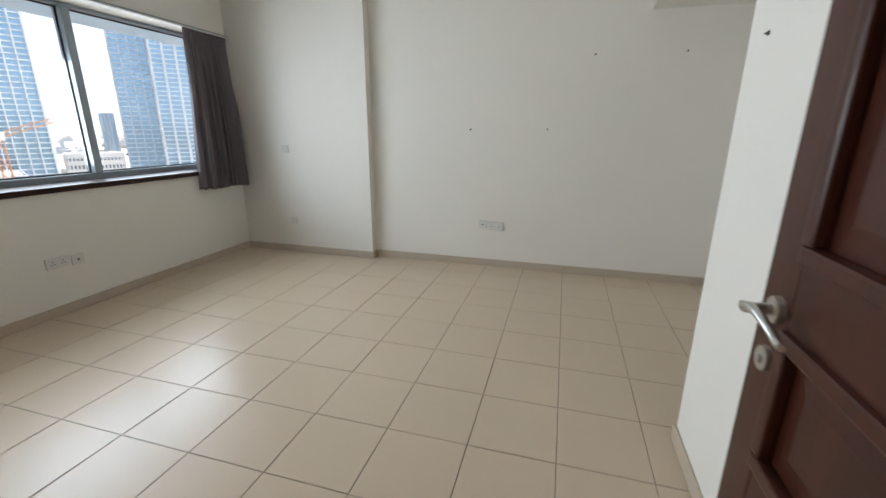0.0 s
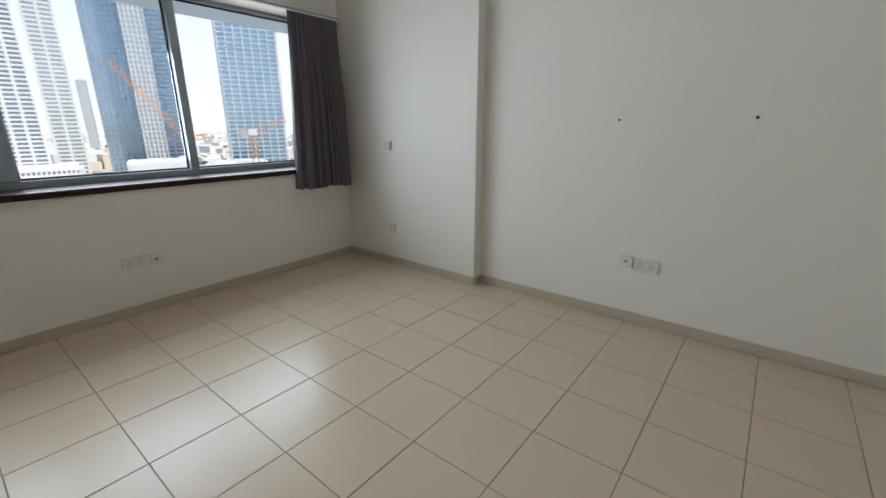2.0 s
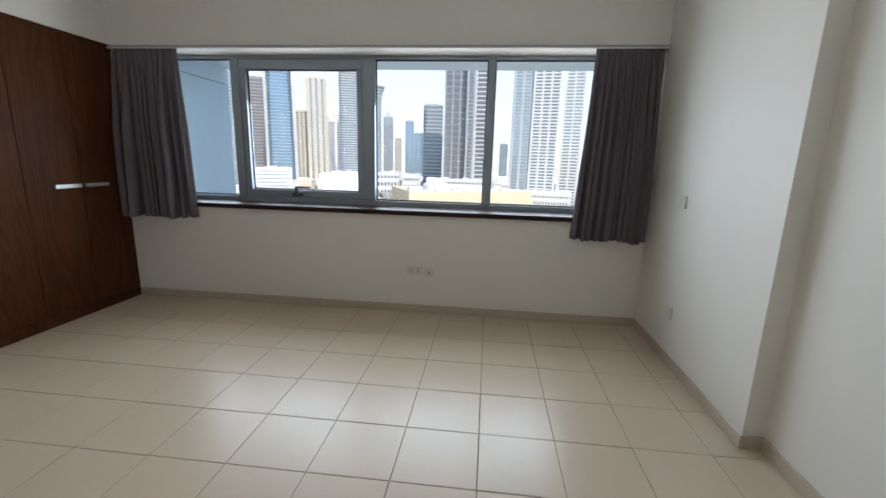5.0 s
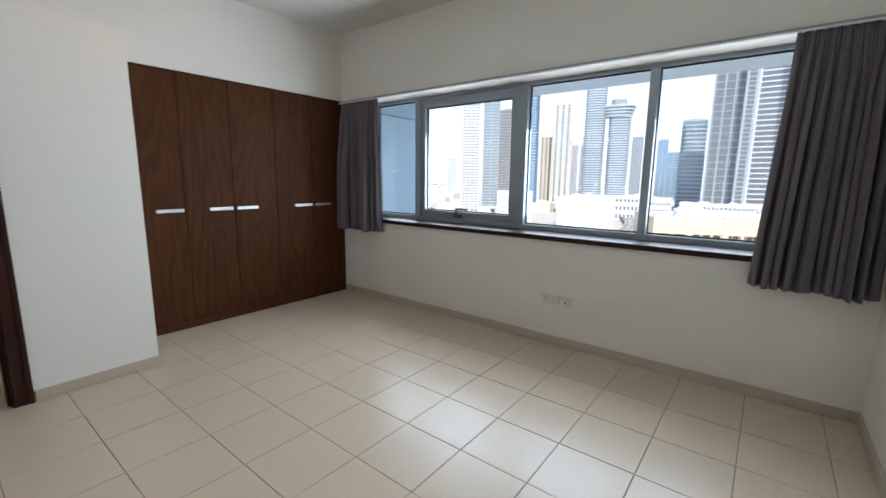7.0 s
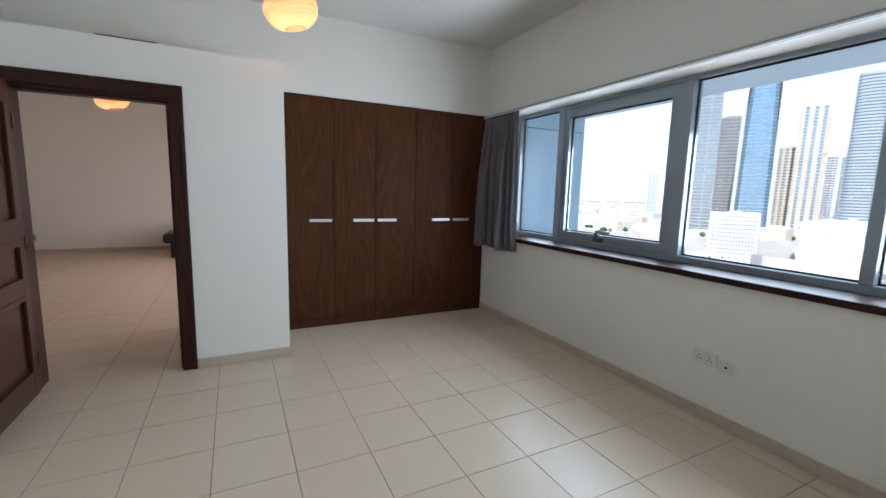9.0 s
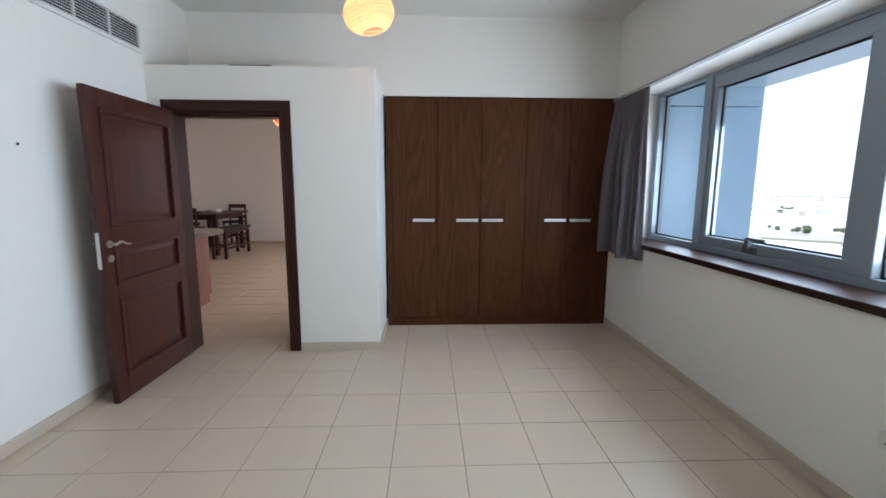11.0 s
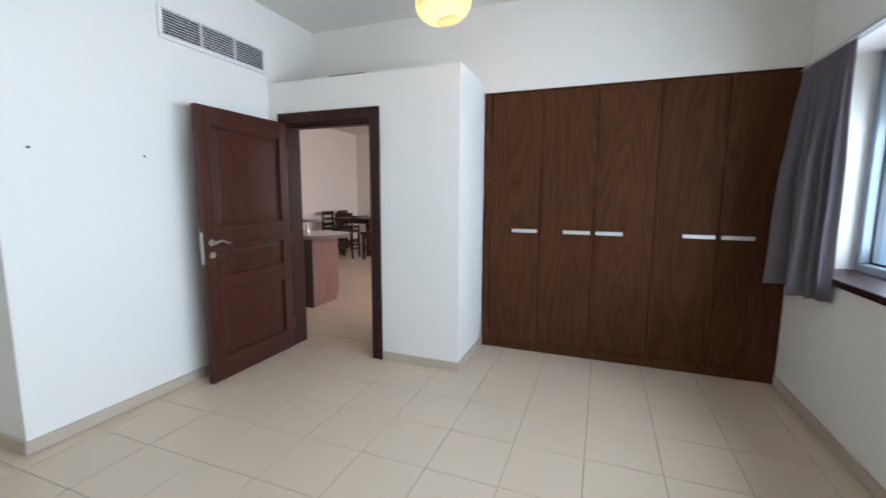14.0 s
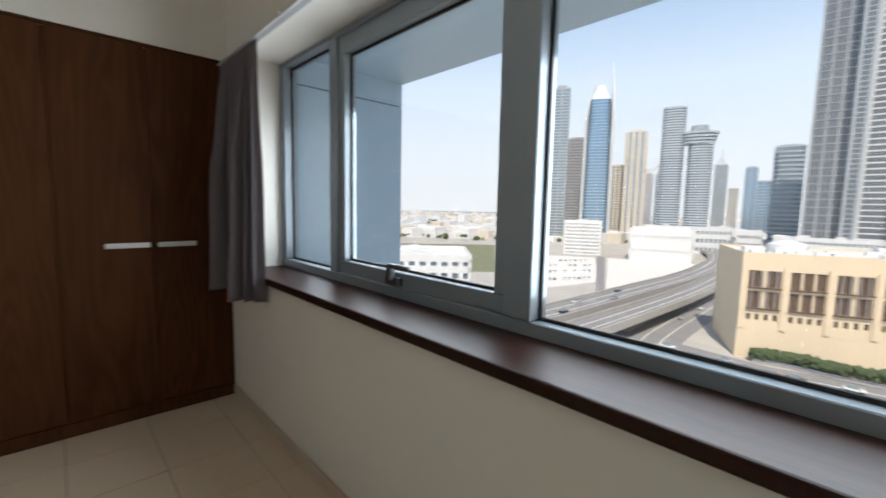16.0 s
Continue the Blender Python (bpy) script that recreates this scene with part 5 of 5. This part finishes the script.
# ---- roads ----
def ribbon(name, points, width, mat, label, z=0.05, thick=0.0, parapet=0.0, category="road"):
    """A road along ground points (bearing, metres, height); with thickness it is a bridge deck."""
    pts = []
    for a, far, h in points:
        p = bearing(a, far)
        pts.append(Vector((p.x, p.y, GZ + h + z)))
    fine = []
    for i in range(len(pts) - 1):
        p0, p1, p2, p3 = pts[max(i - 1, 0)], pts[i], pts[i + 1], pts[min(i + 2, len(pts) - 1)]
        for k in range(8):
            t = k / 8
            fine.append(0.5 * ((2 * p1) + (p2 - p0) * t + (2 * p0 - 5 * p1 + 4 * p2 - p3) * t * t + (3 * p1 - p0 - 3 * p2 + p3) * t * t * t))
    fine.append(pts[-1])

    def strip(offset0, offset1, z0, z1):
        bm = bmesh.new()
        last = None
        for i, p in enumerate(fine):
            way = (fine[min(i + 1, len(fine) - 1)] - fine[max(i - 1, 0)])
            side = Vector((-way.y, way.x, 0)).normalized()
            row = [bm.verts.new(p + side * o + Vector((0, 0, zz))) for o, zz in ((offset0, z0), (offset1, z0), (offset1, z1), (offset0, z1))]
            if last:
                for k in range(4):
                    bm.faces.new((last[k], last[(k + 1) % 4], row[(k + 1) % 4], row[k]))
            else:
                bm.faces.new(row[::-1])
            last = row
        bm.faces.new(last)
        return bm

    road = setting(name, strip(-width / 2, width / 2, -max(thick, 0.05), 0), mat if not thick else CONCRETE, label, category)
    if thick:
        part("carriageway", strip(-width / 2 + 0.6, width / 2 - 0.6, 0.004, 0.05), mat, road)
    if parapet:
        for o in (-width / 2, width / 2 - 0.5):
            part("parapet", strip(o, o + 0.5, 0.0, parapet), CONCRETE, road)
    for o in (-width / 6, width / 6):
        part("lane_line", strip(o - 0.18, o + 0.18, 0.052, 0.072), MARK, road)
    return fine


ribbon("road", [(16, 150, 0), (4, 152, 0), (-2.7, 150, 0), (-7.7, 148, 0), (-13.7, 152, 0), (-19.5, 158, 0), (-32, 172, 0), (-60, 250, 0)], 22, ASPHALT, "grey asphalt road below the tower")
ribbon("road", [(-20.5, 150, 0), (-18.4, 177, 0), (-15.2, 220, 0), (-12.4, 281, 0), (-11.2, 330, 0), (-10.6, 520, 0)], 18, ASPHALT, "grey side road passing under the bridge", 0.09)
deck = ribbon("flyover", [(-52, 118, 6), (-40, 138, 7), (-31.8, 162, 7), (-26.3, 190, 7), (-20.9, 233, 7), (-16.5, 287, 7), (-14.1, 356, 6.6), (-13.3, 440, 5.5), (-14.3, 550, 4), (-18, 760, 2)], 15, ASPHALT, "curved concrete flyover with pale parapets", 0, 1.8, 1.1)
ribbon("flyover", [(-46, 100, 6), (-34, 122, 7), (-26.1, 151, 7), (-20.7, 184, 7), (-16.4, 227, 7), (-13.6, 279, 7), (-12.0, 352, 6.4), (-11.7, 470, 5), (-12.3, 580, 4)], 12, ASPHALT, "second curved flyover carriageway", 0, 1.8, 1.1)
for i in range(6, len(deck) - 20, 6):
    bm = bmesh.new()
    rod(bm, (deck[i].x, deck[i].y, GZ), (deck[i].x, deck[i].y, deck[i].z - 1.8), 1.2, 1.4, 14)
    tagged(part("bridge_column", bm, CONCRETE, None, "", True), "round concrete column carrying the flyover", "column", "columns of the flyover")


def patch(name, corners, mat, label, z=0.03, category="ground"):
    return sheet(name, [(bearing(a, f).x, bearing(a, f).y) for a, f in corners], GZ + z, mat, label, category)


patch("parking_lot", [(-36, 235), (-26.0, 285), (-26.6, 425), (-36, 430)], PAVE, "pale paved car park", 0.04, "car park")
patch("pavement", [(-25, 245), (-16.8, 335), (-15.4, 430), (-25, 430)], PAVE, "pale paved forecourt of the store", 0.04, "pavement")
patch("road", [(-26.2, 250), (-25.2, 255), (-25.4, 440), (-26.4, 440)], ASPHALT, "narrow street beside the car park", 0.06, "road")
patch("lawn", [(-60, 300), (-39.5, 300), (-39.5, 520), (-60, 520)], LAWN, "green park lawn between low buildings", 0.045)
patch("water", [(26, 330), (40, 330), (40, 430), (26, 430)], SEA, "pale canal water between the towers", 0.05, "water")


def car(paint, at, turn):
    ob = thing("car", "small parked car with dark windows", "car", at, turn, "cars outside")
    bm = bmesh.new()
    box(bm, (-2.2, -0.9, 0.35), (2.2, 0.9, 0.95), 0.18, 2)
    part("body", bm, paint, ob)
    bm = bmesh.new()
    made = bmesh.ops.create_cube(bm, size=1.0)["verts"]
    for v in made:
        up = v.co.z > 0
        v.co = Vector((v.co.x * (1.7 if up else 2.7) - 0.2, v.co.y * (1.35 if up else 1.65), 1.45 if up else 0.92))
    part("cabin", bm, DARKWIN, ob)
    for x in (-1.35, 1.35):
        for y in (-0.82, 0.82):
            bm = bmesh.new()
            rod(bm, (x, y - 0.1, 0.33), (x, y + 0.1, 0.33), 0.33, sides=12)
            part("wheel", bm, RUBBER, ob)
    return ob


models = [car(paint, bearing(-14.6 + 2.4 * i, 152 - 0.6 * i) + Vector((0, 0, 0.12)), 82 + 4 * i) for i, paint in enumerate(CARPAINT)]
for i, (a, far) in enumerate(((-3.2, 146), (-5.4, 151), (-9.0, 146), (-11.6, 155), (-1.0, 153), (1.8, 147), (-13.8, 148), (-17.5, 159), (-23, 162))):
    copy_thing(models[(0, 2, 0, 1, 0, 3, 0, 0, 1)[i]], pose(*(bearing(a, far) + Vector((0, 0, 0.12))), 0, 0, 88 + 3 * i))
for i, (a, far) in enumerate(((-14.4, 232), (-16.4, 205), (-12.8, 268), (-11.9, 300))):
    copy_thing(models[i % 3], pose(*(bearing(a, far) + Vector((0, 0, 0.16))), 0, 0, 15 + 4 * i))
for i, k in enumerate((8, 13, 17, 22, 26, 29)):
    p = deck[k]
    w = deck[k + 1] - p
    s = Vector((-w.y, w.x, 0)).normalized() * (3.2 if i % 2 else -3.4)
    copy_thing(models[i % 3], pose(p.x + s.x, p.y + s.y, p.z + 0.05, 0, 0, math.degrees(math.atan2(w.y, w.x))))
rnd = random.Random(7)
for row in range(4):
    for i in range(14):
        if rnd.random() < 0.3:
            continue
        copy_thing(models[rnd.choice((0, 0, 0, 1, 2))], pose(*(bearing(-35.2 + i * 0.62, 268 + row * 34 + i * 2.0) + Vector((0, 0, 0.05))), 0, 0, 28 + rnd.uniform(-3, 3)))


# ---- planting, fences, signs and cranes ----
def hedge(points, wide, high, label, count, seed):
    bm = bmesh.new()
    rnd = random.Random(seed)
    for _ in range(count):
        k = rnd.uniform(0, len(points) - 1.001)
        i = int(k)
        a = points[i][0] + (points[i + 1][0] - points[i][0]) * (k - i)
        f = points[i][1] + (points[i + 1][1] - points[i][1]) * (k - i)
        p = bearing(a, f) + Vector((rnd.uniform(-wide, wide), rnd.uniform(-wide, wide), rnd.uniform(0.3, 1) * high))
        bmesh.ops.create_icosphere(bm, subdivisions=1, radius=rnd.uniform(0.5, 1.3), matrix=Matrix.Translation(p) @ Euler((rnd.random() * 3, rnd.random() * 3, 0)).to_matrix().to_4x4() @ Matrix.Diagonal((1, rnd.uniform(0.4, 1), rnd.uniform(0.4, 0.9), 1)))
    tagged(part("hedge", bm, LEAF), label, "hedge", "", "stuff")


hedge([(-9.0, 163), (-6.0, 165), (-1.7, 164), (5, 170)], 2.2, 3.4, "row of dense green shrubs before the tan building", 900, 5)
hedge([(-52, 200), (-45, 192), (-39, 190)], 3.0, 2.0, "green planting beside the low office block", 260, 6)
ribbon("hoarding", [(-9.2, 160.5, 1.2), (-6, 161.5, 1.2), (-1.7, 160.5, 1.2), (4, 164, 1.2)], 0.3, BLUEFENCE, "low blue site hoarding along the road", 0, 1.0, 0, "fence")
for a, far in ((-11.6, 330), (-11.2, 292)):
    at = bearing(a, far)
    ob = thing("road_sign", "green overhead road sign on two posts", "sign", at, -a)
    boxes_part("panel", [((-0.1, -4, 9.2), (0.1, 4, 11.6))], SIGN, ob)
    for y in (-4.3, 4.0):
        boxes_part("post", [((-0.2, y, 0), (0.2, y + 0.3, 12))], GREYCLAD, ob)


def crane(angle, far, high, reach, lean, label):
    at = bearing(angle, far)
    ob = thing("tower_crane", label, "crane", at, -angle, "tower cranes")
    s = 1.1

    def lattice(a, b, w):
        bm = bmesh.new()
        a, b = Vector(a), Vector(b)
        q = (b - a).to_track_quat("Z", "Y").to_matrix()
        n = max(3, int((b - a).length / (w * 2.2)))
        for cx, cy in ((-1, -1), (1, -1), (1, 1), (-1, 1)):
            o = q @ Vector((cx * w / 2, cy * w / 2, 0))
            rod(bm, a + o, b + o, w * 0.09, sides=5)
        for k in range(n):
            p0, p1 = a + (b - a) * k / n, a + (b - a) * (k + 1) / n
            for (c0, c1) in (((-1, -1), (1, -1)), ((1, -1), (1, 1)), ((1, 1), (-1, 1)), ((-1, 1), (-1, -1))):
                rod(bm, p0 + q @ Vector((c0[0] * w / 2, c0[1] * w / 2, 0)), p1 + q @ Vector((c1[0] * w / 2, c1[1] * w / 2, 0)), w * 0.055, sides=4)
        return bm

    part("mast", lattice((0, 0, 0), (0, 0, high), 3.0 * s), ORANGE, ob)
    part("jib", lattice((0, 0, high), (0, reach * math.cos(lean), high + abs(reach) * math.sin(lean)), 2.0 * s), ORANGE, ob)
    part("counter_jib", lattice((0, 0, high), (0, -reach * 0.22, high + 1), 2.2 * s), ORANGE, ob)
    boxes_part("cab", [((-2, -2.5, high - 2), (2, 2.5, high + 2))], WHITEWALL, ob)
    boxes_part("counterweight", [((-2, -reach * 0.22 - 2, high - 3), (2, -reach * 0.22 + 2, high + 1))], CONCRETE, ob)


crane(20.5, 270, 40, -46, 0.95, "orange luffing crane on the building site")
crane(27.6, 290, 43, 22, 0.35, "orange tower crane beside the blue tower")
crane(-20.9, 640, 100, 30, 0.5, "far crane above the unfinished tower")

# ---- tiled floor ----
floor = setting("floor", B(((EX, LIV_Y - 0.15, -0.35), (LIV_X + 0.15, FY + 0.2, -0.0032)), ), GROUT, "cream glazed ceramic tile floor with dark joints", "floor")
PITCH, X0, Y0, JOINT = 0.40, -0.477, 0.05, 0.0038


def tile_mesh(w, d):
    bm = bmesh.new()
    c, e = 0.0022, 0.0013
    rows = []
    for inset, z in ((0, -0.02), (0, -e), (c, 0)):
        rows.append([bm.verts.new((sx * (w / 2 - inset), sy * (d / 2 - inset), z)) for sx, sy in ((-1, -1), (1, -1), (1, 1), (-1, 1))])
    for a, b in zip(rows, rows[1:]):
        for k in range(4):
            bm.faces.new((a[k], a[(k + 1) % 4], b[(k + 1) % 4], b[k]))
    bm.faces.new(rows[-1])
    return mesh_of("tile", bm, TILE)


shapes = {}


def lay(x0, x1, y0, y1):
    """One tile, cut to size; None where nothing is left."""
    w, d = round(x1 - x0 - JOINT, 3), round(y1 - y0 - JOINT, 3)
    if w < 0.015 or d < 0.015:
        return None
    if (w, d) not in shapes:
        shapes[w, d] = tile_mesh(w, d)
    ob = new("tile", shapes[w, d])
    ob.parent = floor
    ob.location = ((x0 + x1) / 2, (y0 + y1) / 2, random.uniform(-0.0004, 0.0004))
    ob.rotation_euler = (radians(random.uniform(-0.11, 0.11)), radians(random.uniform(-0.11, 0.11)), 0)
    return ob


def cells(lo, hi, start):
    k = math.floor((lo - start) / PITCH)
    while start + k * PITCH < hi - 1e-6:
        yield max(lo, start + k * PITCH), min(hi, start + (k + 1) * PITCH)
        k += 1


for ya, yb in cells(WARD, FY, Y0):
    for xa, xb in cells(WX, RX if yb > OY else AX, X0):
        if yb <= 0.05 + 1e-6 and xa > -0.24:
            continue
        lay(xa, xb, ya, yb)
verts, faces = [], []
for ya, yb in cells(LIV_Y, 0.05, Y0):
    for xa, xb in cells(WX, LIV_X, X0):
        if (ya > BACK - 0.1 and xb < -0.2) or (ya > -0.2 and not (0.5 < (xa + xb) / 2 < 1.55)):
            continue
        i, j, k = len(verts), JOINT / 2, JOINT / 2 + 0.002
        verts += [(xa + j, ya + j, -0.0032), (xb - j, ya + j, -0.0032), (xb - j, yb - j, -0.0032), (xa + j, yb - j, -0.0032), (xa + k, ya + k, 0), (xb - k, ya + k, 0), (xb - k, yb - k, 0), (xa + k, yb - k, 0)]
        faces += [(i + 4, i + 5, i + 6, i + 7), (i, i + 1, i + 5, i + 4), (i + 1, i + 2, i + 6, i + 5), (i + 2, i + 3, i + 7, i + 6), (i + 3, i, i + 4, i + 7)]
me = bpy.data.meshes.new("living_tiles")
me.from_pydata(verts, [], faces)
me.materials.append(TILE)
ob = new("living_tiles", me)
ob.parent = floor
tagged(ob, "cream ceramic tiles of the living room floor", kind="stuff")
